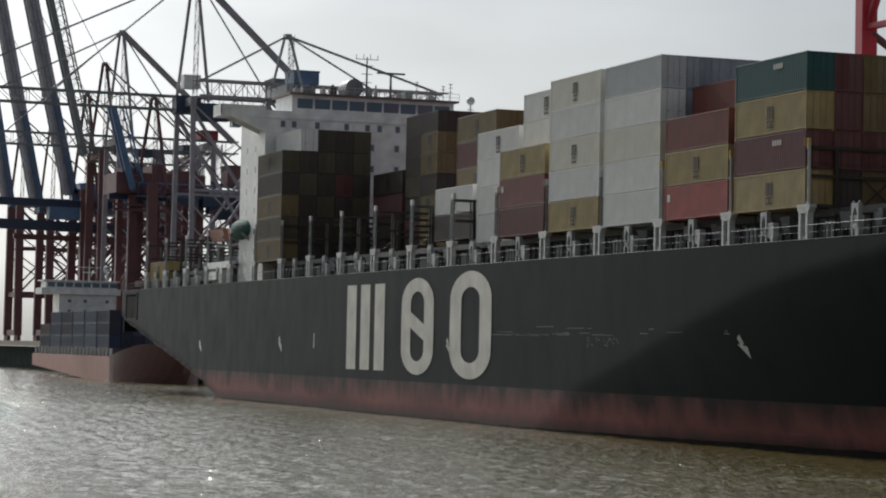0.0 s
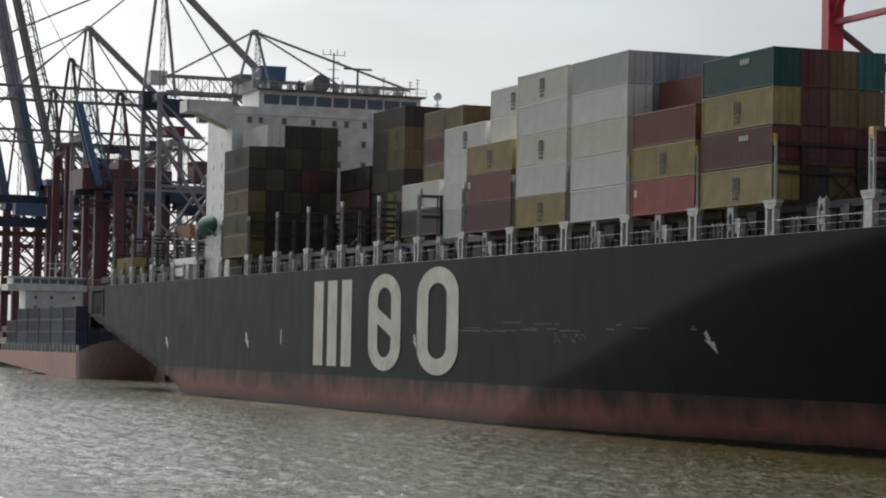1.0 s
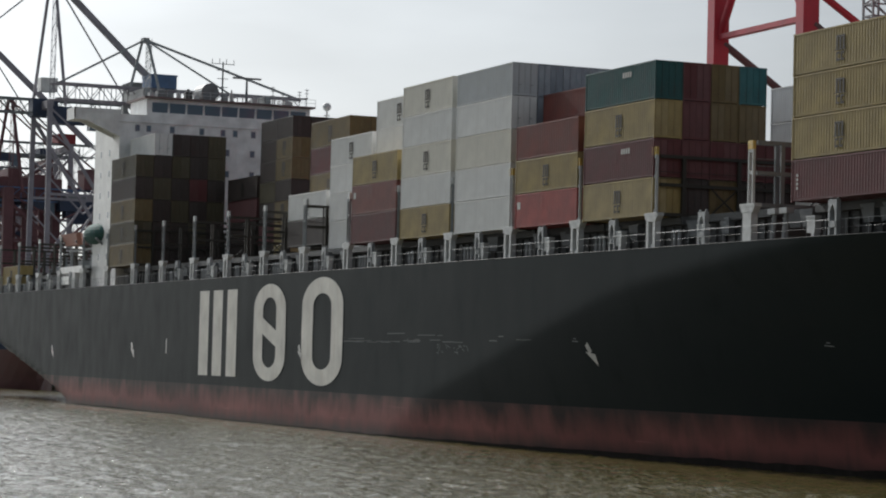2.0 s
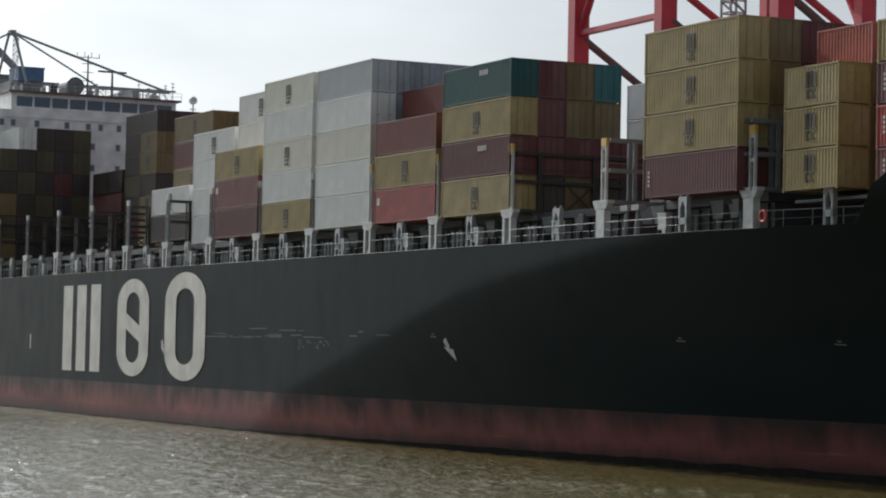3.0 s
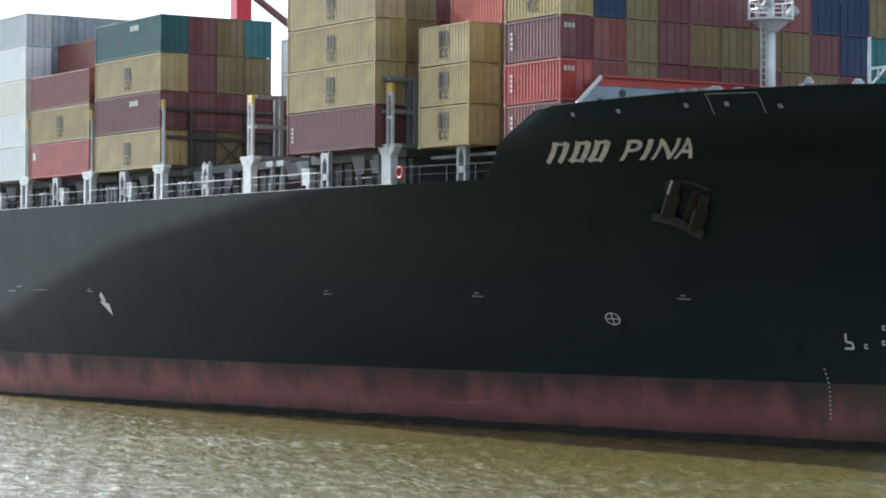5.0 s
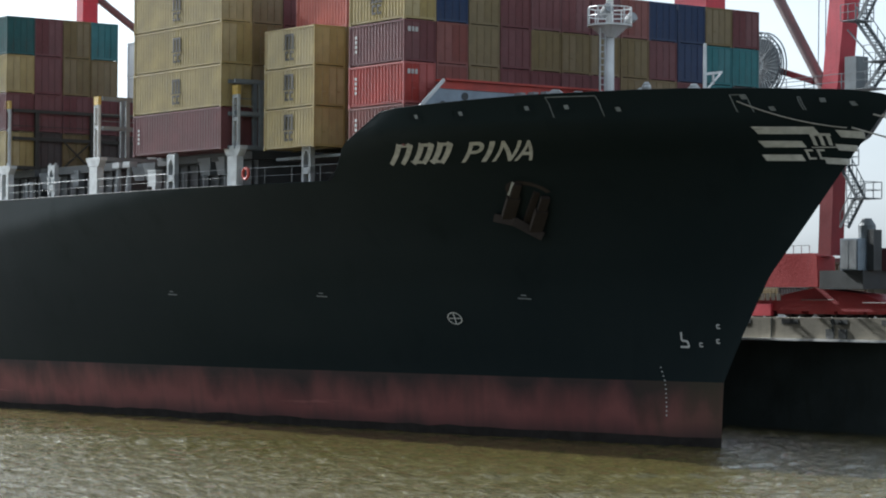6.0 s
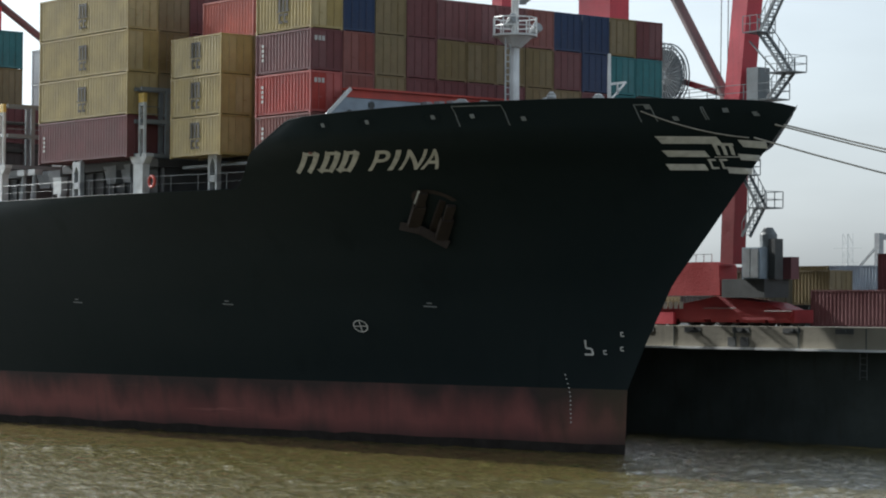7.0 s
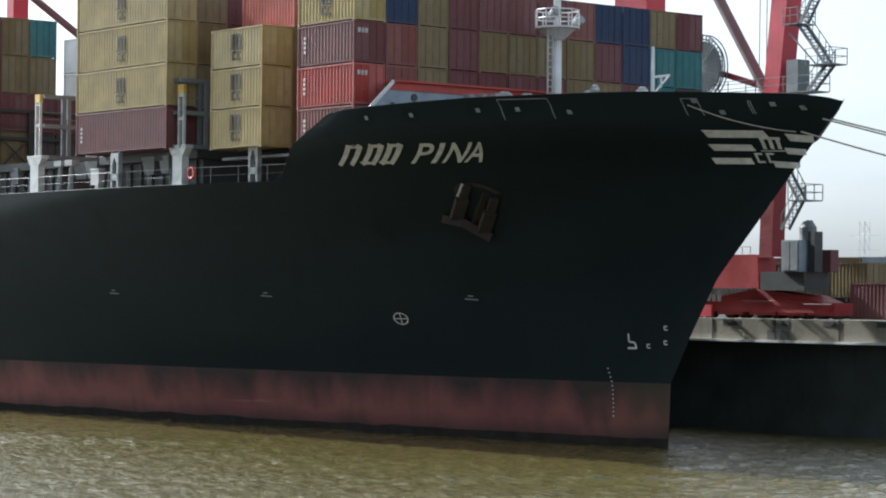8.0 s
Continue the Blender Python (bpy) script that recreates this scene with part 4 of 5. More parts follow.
    part("floodlight", bm, M_GREY, mast)
bm = B()
tube(bm, (0, 0, 19.2), (0, 0, 24.9), 0.14, 0.1)
beam(bm, (0, 0, 23.0), (0, 1.4, 23.2), 0.15)
beam(bm, (0, 0, 21.9), (0, 1.3, 23.1), 0.1)
beam(bm, (0, 0.7, 22.4), (0, 0.7, 23.1), 0.1)
part("jib_post", bm, M_WHITE, ship).location = (31, 16.1, 0)
for x, y, r in ((25.5, 9.5, 0.75), (27.5, 13.5, 0.55), (33.5, 14.5, 0.5), (35, 18, 0.6)):
    bm = B()
    tube(bm, (0, -0.9, 20.9), (0, 0.9, 20.9), r, n=14)
    for s in (-0.9, 0.9):
        tube(bm, (0, s, 20.9), (0, s + 0.12, 20.9), r * 1.5, n=14)
    box(bm, -0.5, -1.2, 19.2, 0.5, 1.2, 20.6)
    part("mooring_winch", bm, M_LIGHT, ship).location = (x, y, 0)


for x, y, r, z1 in ((26.4, 15.0, 0.55, 21.95), (31.0, 15.2, 0.4, 21.9), (28.4, 13.6, 0.3, 22.1)):
    bm = B()                                         # mushroom ventilators
    tube(bm, (0, 0, 19.2), (0, 0, z1), r * 0.55, n=12)
    tube(bm, (0, 0, z1), (0, 0, z1 + 0.22), r, r * 0.95, n=14)
    tube(bm, (0, 0, z1 + 0.22), (0, 0, z1 + 0.45), r * 0.95, r * 0.4, n=14)
    part("mushroom_vent", bm, M_LIGHT, ship, "pale mushroom ventilator", True).location = (x, y, 0)
for x, y in ((22.6, 8.2), (23.4, 8.6), (24.3, 8.9)):
    bm = B()                                         # bitts and small gear behind the bulwark
    tube(bm, (0, 0, 19.2), (0, 0, 21.75), 0.12, n=8)
    box(bm, -0.3, -0.2, 21.6, 0.3, 0.2, 21.95)
    part("deck_gear", bm, M_GREY, ship).location = (x, y, 0)


def skin(bm, pts, off=0.03, cuts=1):
    """A flat patch that follows the ship's side; pts are (x, z) corners in order."""
    f = bm.faces.new([bm.verts.new(on_hull(x, z, off)) for x, z in pts])
    return f


def strip(bm, p, q, w, steps=8, off=0.03):
    """A painted stroke of width w between two (x, z) points on the side."""
    p, q = Vector(p), Vector(q)
    n = Vector((-(q - p).y, (q - p).x)).normalized() * w / 2
    last = None
    for k in range(steps + 1):
        c = p + (q - p) * k / steps
        row = [bm.verts.new(on_hull(*(c + n), off)), bm.verts.new(on_hull(*(c - n), off))]
        if last:
            bm.faces.new((last[0], row[0], row[1], last[1]))
        last = row


def ring(bm, cx, cz, rx, rz, w, wz, straight=0.0, a0=0.0, a1=2 * math.pi, steps=36):
    """A flat oval band on the side; straight: length of its upright part."""
    last = None
    for k in range(steps + 1):
        a = a0 + (a1 - a0) * k / steps
        c, s = math.cos(a), math.sin(a)
        up = math.copysign(straight / 2, s) if abs(s) > 1e-6 else 0.0
        row = [bm.verts.new(on_hull(cx + rx * c, cz + rz * s + up, 0.05)), bm.verts.new(on_hull(cx + (rx - w) * c, cz + (rz - wz) * s + up, 0.05))]
        if last:
            bm.faces.new((last[0], row[0], row[1], last[1]))
        last = row


# the owner's mark amidships as plain shapes: three uprights, a barred ring, a ring
for x0, x1 in ((-149.3, -145.6), (-143.9, -140.3), (-138.5, -134.8)):
    bm = B()
    strip(bm, ((x0 + x1) / 2, 5.1), ((x0 + x1) / 2, 15.2), x1 - x0, 2)
    part("painted_shape", bm, M_LETTER, ship, "huge worn off-white painted upright bar")
bm = B()
ring(bm, -123.1, 10.2, 5.5, 2.9, 3.2, 1.5, 5.0)
strip(bm, (-127.4, 11.6), (-118.8, 8.9), 1.7, 2, 0.08)
part("painted_shape", bm, M_LETTER, ship, "huge worn off-white painted ring with a cross bar")
bm = B()
ring(bm, -106.1, 10.3, 6.3, 3.1, 3.5, 1.7, 5.2)
part("painted_shape", bm, M_LETTER, ship, "huge worn off-white painted upright ring")

# the name on the bow: plain slanted shapes, then four letters
SL = 2.75
for k, (x, w) in enumerate(((16.85, 1.25), (18.6, 1.1), (20.0, 1.05))):
    bm = B()
    strip(bm, (x + 0.18, 17.45), (x + 0.18 + SL, 18.52), 0.15, 6, 0.08)
    strip(bm, (x + w - 0.18, 17.45), (x + w - 0.18 + SL, 18.52), 0.15, 6, 0.08)
    if k:
        strip(bm, (x + 0.2, 17.54), (x + w - 0.1, 17.54), 0.16, 3, 0.08)
    strip(bm, (x + 0.2 + SL * 0.92, 18.44), (x + w - 0.1 + SL * 0.92, 18.44), 0.16, 3, 0.08)
    part("painted_shape", bm, M_BAR, ship, "slanted white painted shape on the bow")


def letter(body, x, z, size, width, slant):
    """One capital on the ship's side, x its foot, height size."""
    cu = bpy.data.curves.new("letter", "FONT")
    cu.body, cu.size, cu.offset = body, 1.0, 0.012
    ob = bpy.data.objects.new("letter", cu)
    me = ob.to_mesh()
    bm = B()
    bm.from_mesh(me)
    ob.to_mesh_clear()
    bpy.data.objects.remove(ob)
    bmesh.ops.triangulate(bm, faces=bm.faces)
    xs, ys = [v.co.x for v in bm.verts], [v.co.y for v in bm.verts]
    lo, hi, top = min(xs), max(xs), max(ys)
    for k in range(1, 10):
        bmesh.ops.bisect_plane(bm, geom=bm.verts[:] + bm.edges[:] + bm.faces[:], plane_co=(0, top * k / 10, 0), plane_no=(0, 1, 0))
        bmesh.ops.bisect_plane(bm, geom=bm.verts[:] + bm.edges[:] + bm.faces[:], plane_co=(lo + (hi - lo) * k / 10, 0, 0), plane_no=(1, 0, 0))
    for v in bm.verts:
        f = v.co.y / top
        v.co = on_hull(x + (v.co.x - lo) / (hi - lo) * width + slant * f, z + size * f, 0.09)
    part("letter", bm, M_BAR, ship, "white painted slanted capital letter")


for ch, x, w in (("P", 22.3, 1.05), ("I", 23.65, 0.35), ("N", 24.4, 1.25), ("A", 25.85, 1.15)):
    letter(ch, x, 17.45, 1.05, w, 2.6 if ch != "A" else 2.25)

# stripes and a plain emblem at the stem
def stroke(name, p, q, w, steps, label=""):
    bm = B()
    strip(bm, p, q, w, steps, 0.09)
    return part(name, bm, M_BAR, ship, label)


for z0, z1, xa, xb, xc, xd in ((18.6, 19.0, 40.4, 42.95, 43.7, 44.75), (17.89, 18.24, 40.0, 41.9, 43.2, 44.1), (17.15, 17.5, 39.55, 41.4, 42.3, 43.5)):
    zm = (z0 + z1) / 2
    stroke("bow_stripe", (xa, zm), (xb, zm - 0.03), z1 - z0, 12, "white stripe beside the bow emblem")
    stroke("bow_stripe", (xc, zm - 0.2), (xd, zm - 0.3), z1 - z0, 12, "white stripe beside the bow emblem")
for x in (42.35, 42.68, 43.0):
    stroke("emblem_bar", (x, 17.96), (x + 0.22, 18.55), 0.15, 2)
stroke("emblem_bar", (42.5, 18.56), (43.35, 18.54), 0.13, 3)
stroke("emblem_bar", (42.1, 17.86), (43.2, 17.86), 0.05, 3)
for x in (41.6, 42.12):
    stroke("emblem_bar", (x, 17.25), (x + 0.36, 17.25), 0.1, 2)
    stroke("emblem_bar", (x + 0.08, 17.7), (x + 0.44, 17.7), 0.1, 2)
    stroke("emblem_bar", (x + 0.06, 17.25), (x + 0.14, 17.7), 0.1, 2)

bm = B()                                             # thruster sign: a crossed ring
ring(bm, 13.5, 7.76, 0.6, 0.4, 0.08, 0.055)
strip(bm, (13.0, 7.76), (14.0, 7.76), 0.05, 2, 0.05)
strip(bm, (13.5, 7.4), (13.5, 8.12), 0.07, 2, 0.05)
part("thruster_mark", bm, M_BAR, ship)
bm = B()                                             # bulb sign
strip(bm, (30.15, 6.15), (30.75, 6.15), 0.12, 2)
strip(bm, (30.75, 6.15), (30.7, 6.5), 0.12, 2)
strip(bm, (30.7, 6.5), (30.3, 6.55), 0.12, 2)
strip(bm, (30.3, 6.55), (30.35, 7.05), 0.12, 2)
part("bulb_mark", bm, M_BAR, ship)
for x, z in ((31.5, 6.27), (32.7, 6.5), (32.85, 7.4)):
    bm = B()
    strip(bm, (x, z + 0.13), (x + 0.22, z + 0.13), 0.07, 1)
    strip(bm, (x, z - 0.08), (x + 0.22, z - 0.08), 0.07, 1)
    strip(bm, (x + 0.02, z - 0.08), (x + 0.02, z + 0.13), 0.07, 1)
    part("hull_mark", bm, M_BAR, ship)
for k in range(12):
    z = 4.85 - 0.27 * k
    x = 28.5 + 0.2 * min(1, k / 5)
    bm = B()
    strip(bm, (x - 0.05, z), (x + 0.05, z), 0.07, 1)
    part("draught_mark", bm, M_BAR, ship)
for x, z in ((-13.2, 9.3), (2.3, 9.2), (19.5, 9.1), (-46.7, 9.45)):
    bm = B()
    strip(bm, (x - 0.4, z), (x + 0.6, z - 0.05), 0.08, 2)
    strip(bm, (x - 0.1, z + 0.2), (x + 0.3, z + 0.18), 0.08, 2)
    part("tug_mark", bm, M_MIDGREY, ship)
for x, z, s in ((-44.6, 8.5, 0.8), (-113.0, 8.1, 0.8), (-179.0, 8.1, 0.9), (-163.1, 8.5, 0.6), (-222.5, 7.6, 0.8)):
    bm = B()                                         # tug arrows, pointing down
    if s > 0.7:
        skin(bm, [(x - 0.75 * s, z + 0.1), (x + 1.15 * s, z - 0.1), (x + 1.3 * s, z - 1.35 * s)], 0.05)
        strip(bm, (x - 0.3 * s, z + 0.9 * s), (x + 0.25 * s, z), 0.7 * s, 1)
    else:
        strip(bm, (x, z - 0.9), (x, z + 0.9), 0.35, 1)
    part("tug_arrow", bm, M_BAR, ship, "white painted arrow pointing down")
rs = random.Random(11)
bm = B()                                             # pale scuffs along the side
for k in range(26):
    x = rs.uniform(-100, -55)
    z = 9.35 + rs.uniform(-0.12, 0.22) + (0.5 if k % 7 == 0 else 0)
    strip(bm, (x, z), (x + rs.uniform(0.5, 4.5), z + rs.uniform(-0.03, 0.03)), rs.uniform(0.05, 0.11), 1, 0.02)
for k in range(16):
    x = rs.uniform(-75, -68)
    strip(bm, (x, 8.6 + rs.uniform(-0.5, 0.5)), (x + rs.uniform(0.2, 0.7), 8.6 + rs.uniform(-0.5, 0.5)), 0.08, 1, 0.02)
tagged(part("scuff", bm, M_SCUFF, ship, "pale scrape marks"), kind="stuff")

bm = B()                                             # anchor housed in its pocket


def hb(x, z, d):
    return on_hull(x, z, d)


beam(bm, hb(20.95, 14.15, 0.35), hb(22.3, 13.85, 0.5), 0.45, 0.5)
beam(bm, hb(22.2, 13.9, 0.5), hb(23.4, 12.95, 0.35), 0.55, 0.55)
anchor = part("anchor", bm, M_ANCHOR, ship, "dull rusty stockless anchor housed in its pocket")
for p, q in (((22.0, 14.2), (24.5, 16.1)), ((23.3, 13.4), (25.5, 15.3))):
    bm = B()
    a, b = hb(*p, 0.45), hb(*q, 0.3)
    beam(bm, a, a.lerp(b, 0.6), 0.8, 0.4)
    beam(bm, a.lerp(b, 0.55), b, 0.55, 0.25)
    part("fluke", bm, M_ANCHOR, anchor)
bm = B()
beam(bm, hb(22.7, 13.9, 0.05), hb(25.0, 15.7, -0.1), 0.4, 0.3)
part("shank", bm, M_ANCHOR, anchor)
bm = B()
ring(bm, 25.0, 15.5, 1.3, 1.0, 0.1, 0.1)
part("hawse_rim", bm, M_HULL, ship)
bm = B()
ring(bm, 24.5, 15.5, 1.5, 0.8, 0.4, 0.24, 0.0, 0.15, math.pi - 0.1, 20)
part("bolster", bm, M_ANCHOR, anchor, "worn rounded lip over the anchor pocket")
# light grey strip stands for the highlight at the pocket's upper edge
bm = B()
strip(bm, (23.3, 15.45), (24.5, 16.2), 0.1, 2, 0.5)
part("edge_glint", bm, M_LIGHT, anchor, "pale strip painted as the glint on the anchor")
for x, z, big in ((22.2, 20.05, 1), (25.45, 20.1, 1), (29.7, 20.25, 1), (31.95, 20.25, 1), (34.6, 20.05, 0), (40.6, 20.6, 0), (41.6, 19.95, 0), (43.85, 20.4, 0), (45.0, 20.2, 0)):
    bm = B()                                         # fairleads in the bulwark
    ring(bm, x, z, 0.55 if big else 0.36, 0.38 if big else 0.26, 0.12, 0.1)
    fl = part("fairlead", bm, M_HULL, ship)
    bm = B()
    strip(bm, (x + 0.02, z + 0.02), (x + 0.26, z + 0.03), 0.24, 1, 0.06)
    part("roller", bm, M_MIDGREY, fl)
for x0, x1, z0, z1 in ((31.2, 33.9, 19.7, 20.85), (40.2, 40.9, 19.8, 20.75), (43.0, 43.1, 19.9, 20.6)):
    bm = B()
    for p, q in (((x0, z1), (x1, z1)), ((x0, z0), (x0, z1)), ((x1, z0), (x1, z1))):
        strip(bm, p, q, 0.05, 3, 0.06)
    part("bulwark_seam", bm, M_MIDGREY, ship)


def rope(p, q, sag, r=0.05):
    bm, last, d = B(), None, (Vector(q) - Vector(p)).normalized()
    s = d.orthogonal().normalized()
    t = d.cross(s)
    for k in range(17):
        f = k / 16
        c = Vector(p).lerp(Vector(q), f) - Vector((0, 0, sag * 4 * f * (1 - f)))
        row = [bm.verts.new(c + r * (math.cos(a) * s + math.sin(a) * t)) for a in (i * math.pi / 3 for i in range(6))]
        if last:
            for i in range(6):
                bm.faces.new((last[i], last[(i + 1) % 6], row[(i + 1) % 6], row[i]))
        last = row
    return tagged(part("mooring_line", bm, M_ROPE), "pale mooring rope from the bow to the quay", "rope", "mooring lines")


rope((46.2, 15.8, 19.6), (118, 37, 8.4), 2.2)
rope((45.9, 15.4, 19.6), (121, 37, 8.4), 2.6)
rope((44.6, 15.0, 18.9), (96, 37, 8.4), 1.6)
rope(on_hull(40.4, 20.4, 0.1), on_hull(44.3, 18.9, 0.25), 0.25, 0.04)

# ---- quay cranes ----
G = 7.9                                              # level of the quay


def gantry_crane(x, m_leg, m_boom, zb, apex, out, back, up=None, yw=38.0, gauge=24.0, leg=1.4, house=None, lattice=True, spread=9.0, label="", zp=None, hy=None, hs=1.0):
    """A ship-to-shore crane. zb: level of its boom, apex: height of its mast head; up: degrees by which the boom is raised."""
    c = empty("gantry_crane", label or "tall ship-to-shore container crane on the quay", "crane", "quay cranes")
    yl, zp = yw + gauge, zp or G + 14
    lean = 0.35
    for sx in (-1, 1):
        for y in (yw, yl):
            part("leg", beam(B(), (x + sx * spread, y, G + 1.6), (x + sx * spread * (1 - lean * 0.5), y, zb + 1), leg, leg * 1.15), m_leg, c)
        part("portal_beam", beam(B(), (x + sx * spread * 0.95, yw, zp), (x + sx * spread * 0.95, yl, zp), 1.2, 1.6), m_leg, c)
        part("brace", beam(B(), (x + sx * spread * 0.93, yl, zp), (x + sx * spread * 0.83, yw, zb - 2), 0.7), m_leg, c)
        part("brace", beam(B(), (x + sx * spread * 0.93, yw, zp), (x + sx * spread * 0.83, yl, zb - 2), 0.5), m_leg, c)
        for f, g in ((0.12, 0.42), (0.42, 0.72), (0.72, 0.98)):
            za, zc = zp + (zb - zp) * f, zp + (zb - zp) * g
            xs_ = x + sx * spread * 0.88
            part("brace", beam(B(), (xs_, yw + 12, za), (xs_, yl, zc), 0.35), m_leg, c)
            part("brace", beam(B(), (xs_, yw + 12, za), (xs_, yw, zc), 0.35), m_leg, c)
        part("tie_beam", beam(B(), (x + sx * spread * 0.9, yw, zp + (zb - zp) * 0.5), (x + sx * spread * 0.9, yl, zp + (zb - zp) * 0.5), 0.5, 0.6), m_leg, c)
        part("stair_tower", truss(B(), (x + sx * spread * 1.08, yl + 1.2, G + 2), (x + sx * spread * 1.0, yl + 1.2, zb), 1.2, 1.2, 16, 0.1, 0.09), m_leg, c)
    for y in (yw, yl):
        part("sill_beam", beam(B(), (x - spread - 1, y, G + 2.4), (x + spread + 1, y, G + 2.4), 1.3, 1.7), m_leg, c)
        part("cross_beam", beam(B(), (x - spread * 0.85, y, zb), (x + spread * 0.85, y, zb), 1.3, 1.8), m_leg, c)
        part("cross_beam", beam(B(), (x - spread * 0.95, y, zp), (x + spread * 0.95, y, zp), 1.0, 1.4), m_leg, c)
        for sx in (-1, 1):
            bg = B()
            for k in range(4):
                tube(bg, (x + sx * spread - 2.4 + 1.6 * k, y - 0.5, G + 0.7), (x + sx * spread - 2.4 + 1.6 * k, y + 0.5, G + 0.7), 0.7, n=12)
            box(bg, x + sx * spread - 3.1, y - 0.45, G + 0.9, x + sx * spread + 3.1, y + 0.45, G + 1.7)
            part("bogie", bg, m_leg, c)
    girder = (lambda p, q: truss(B(), p, q, 3.4, 3.0, max(6, int((Vector(q) - Vector(p)).length / 3.2)), 0.34, 0.14)) if lattice else (lambda p, q: beam(B(), p, q, 2.6, 3.0))
    part("back_girder", girder((x, yw - 2, zb), (x, yl + back, zb)), m_boom, c)
    hinge = Vector((x, yw - 2, zb))
    if up is None:
        tip = hinge + Vector((0, -out, 0))
    else:
        tip = hinge + Vector((0, -out * math.cos(radians(up)), out * math.sin(radians(up))))
    if up is None or lattice:
        part("boom", girder(hinge, tip), m_boom, c)
    else:                                            # the outer half is a paler grey, with haze put into its colour
        mid = hinge.lerp(tip, 0.42)
        part("boom", girder(hinge, mid), m_boom, c)
        part("outer_boom", girder(mid, tip), M_PALEBOOM, c, "grey outer half of the boom, paled as by haze")
        for k in range(9):
            q = hinge.lerp(tip, 0.1 + 0.1 * k)
            part("rib_frame", beam(B(), q + Vector((-2.3, -2.0, 0)), q + Vector((2.3, -2.0, 0)), 0.3, 0.5), M_MAUVE, c)
        part("boom_walkway", truss(B(), hinge + Vector((2.6, -0.5, 0)), tip + Vector((2.6, -0.5, 0)), 0.9, 1.2, 22, 0.09, 0.07), M_MIDGREY, c)
    if up is not None:
        ed = B()
        for sx in (-1, 1):
            beam(ed, hinge + Vector((sx * 1.5, -1.4, 0)), tip + Vector((sx * 1.5, -1.4, 0)), 0.9, 1.5)
        part("boom_rail", ed, m_boom if lattice else M_PALEBOOM, c)
    top = Vector((x, yw + 1.5, apex))
    for sx in (-1, 1):
        part("mast_leg", beam(B(), (x + sx * spread * 0.8, yw + 1.5 + sx * (2.0 if apex - zb > 20 else 1.2), zb), top + Vector((sx * 0.6, sx * 0.3, 0)), 0.6 if apex - zb > 20 else 0.4), m_leg, c)
    part("mast_strut", beam(B(), (x, yl - 4, zb + 1), top, 0.3), m_leg, c)
    part("mast_head", box(B(), x - 1.0, yw + 0.9, apex - 0.6, x + 1.0, yw + 2.1, apex + 0.3), m_leg, c)
    part("ladder_cage", truss(B(), (x + spread * 0.5, yw + 1, zb), (x + 1.2, yw + 2, apex), 0.9, 0.9, 12, 0.08, 0.07), m_leg, c)
    part("back_stay", beam(B(), top, (x, yl + back - 1, zb + 1.5), 1.3 if x < -390 and up is None else 0.4), m_leg, c)
    if up is None:
        for f, w in ((0.95, 0.4), (0.5, 0.35))[:2 if out > 20 else 1]:
            part("fore_stay", beam(B(), top, hinge.lerp(tip, f) + Vector((0, 0, 1.5)), w), m_leg, c)
    else:
        part("hoist_rope", tube(B(), top, hinge.lerp(tip, 0.8), 0.09, n=5), M_DARK, c)
    hm = house or m_boom
    hy = hy or yl
    hb_ = box(B(), x - 3.2, hy - 5 * hs, zb + 1.6, x + 3.2, hy + 5 * hs, zb + 1.6 + 4.6 * hs)
    box(hb_, x - 3.4, hy - 5.2 * hs, zb + 1.6 + 4.6 * hs, x + 3.4, hy + 5.2 * hs, zb + 1.9 + 4.6 * hs)
    part("machinery_house", hb_, hm, c)
    part("trolley", box(B(), x - 2.2, yw + 6, zb - 3.4, x + 2.2, yw + 10, zb - 1.6), M_NAVY, c, "navy blue trolley")
    part("driver_cab", box(B(), x - 1.2, yw + 10.5, zb - 4.6, x + 1.2, yw + 12.6, zb - 1.8), M_GLASS, c)
    for j in range(6):
        fr, last = B(), None
        for k in range(7):                           # one hanging loop of cable
            q = Vector((x + 2.6, yw - 2 + 5 * j + 5 * k / 6, zb - 1.4 - 2.2 * (1 - (k / 3 - 1) ** 2)))
            if last is not None:
                tube(fr, last, q, 0.06, n=5, caps=False)
            last = q
        part("festoon_cable", fr, M_DARK, c)
    return c


head = gantry_crane(-394, M_MAUVE, M_MIDGREY, 61, 90, 56, 8, leg=0.9, label="tall haze-paled grey container crane with its lattice boom lowered")
part("portal_head", box(B(), -395.6, 37.2, 64.4, -392.4, 41.0, 67.4), M_WHITE, head, "white head of the portal")
part("trolley_winch", box(B(), -396, 35.4, 58.8, -391.6, 41.0, 62.6), M_NAVY, head, "navy blue winch house")
part("machinery_house", box(B(), -396, 40.0, 57.4, -391.4, 45.6, 61.2), M_NAVY, head, "navy blue machinery house")
gantry_crane(-470, M_MAUVE, M_MIDGREY, 58, 86, 50, 8, leg=1.0, hs=0.45, house=M_DEEPRED, label="tall haze-paled grey container crane with its lattice boom lowered")
gantry_crane(-318, M_GREY, M_MAUVE, 56.5, 67.5, 14, 10, house=M_BLUE, leg=0.9, hy=42.6, hs=0.5, label="grey container crane with a blue machinery house")
gantry_crane(-560, M_RUSTRED, M_BLUE, 46, 74, 66, 8, up=78, lattice=False, leg=1.8, label="container crane on oxide-red legs, blue boom raised")
gantry_crane(-512, M_RUSTRED, M_BLUE, 47, 74, 66, 8, up=77, lattice=False, leg=1.8, label="container crane on oxide-red legs, blue boom raised")
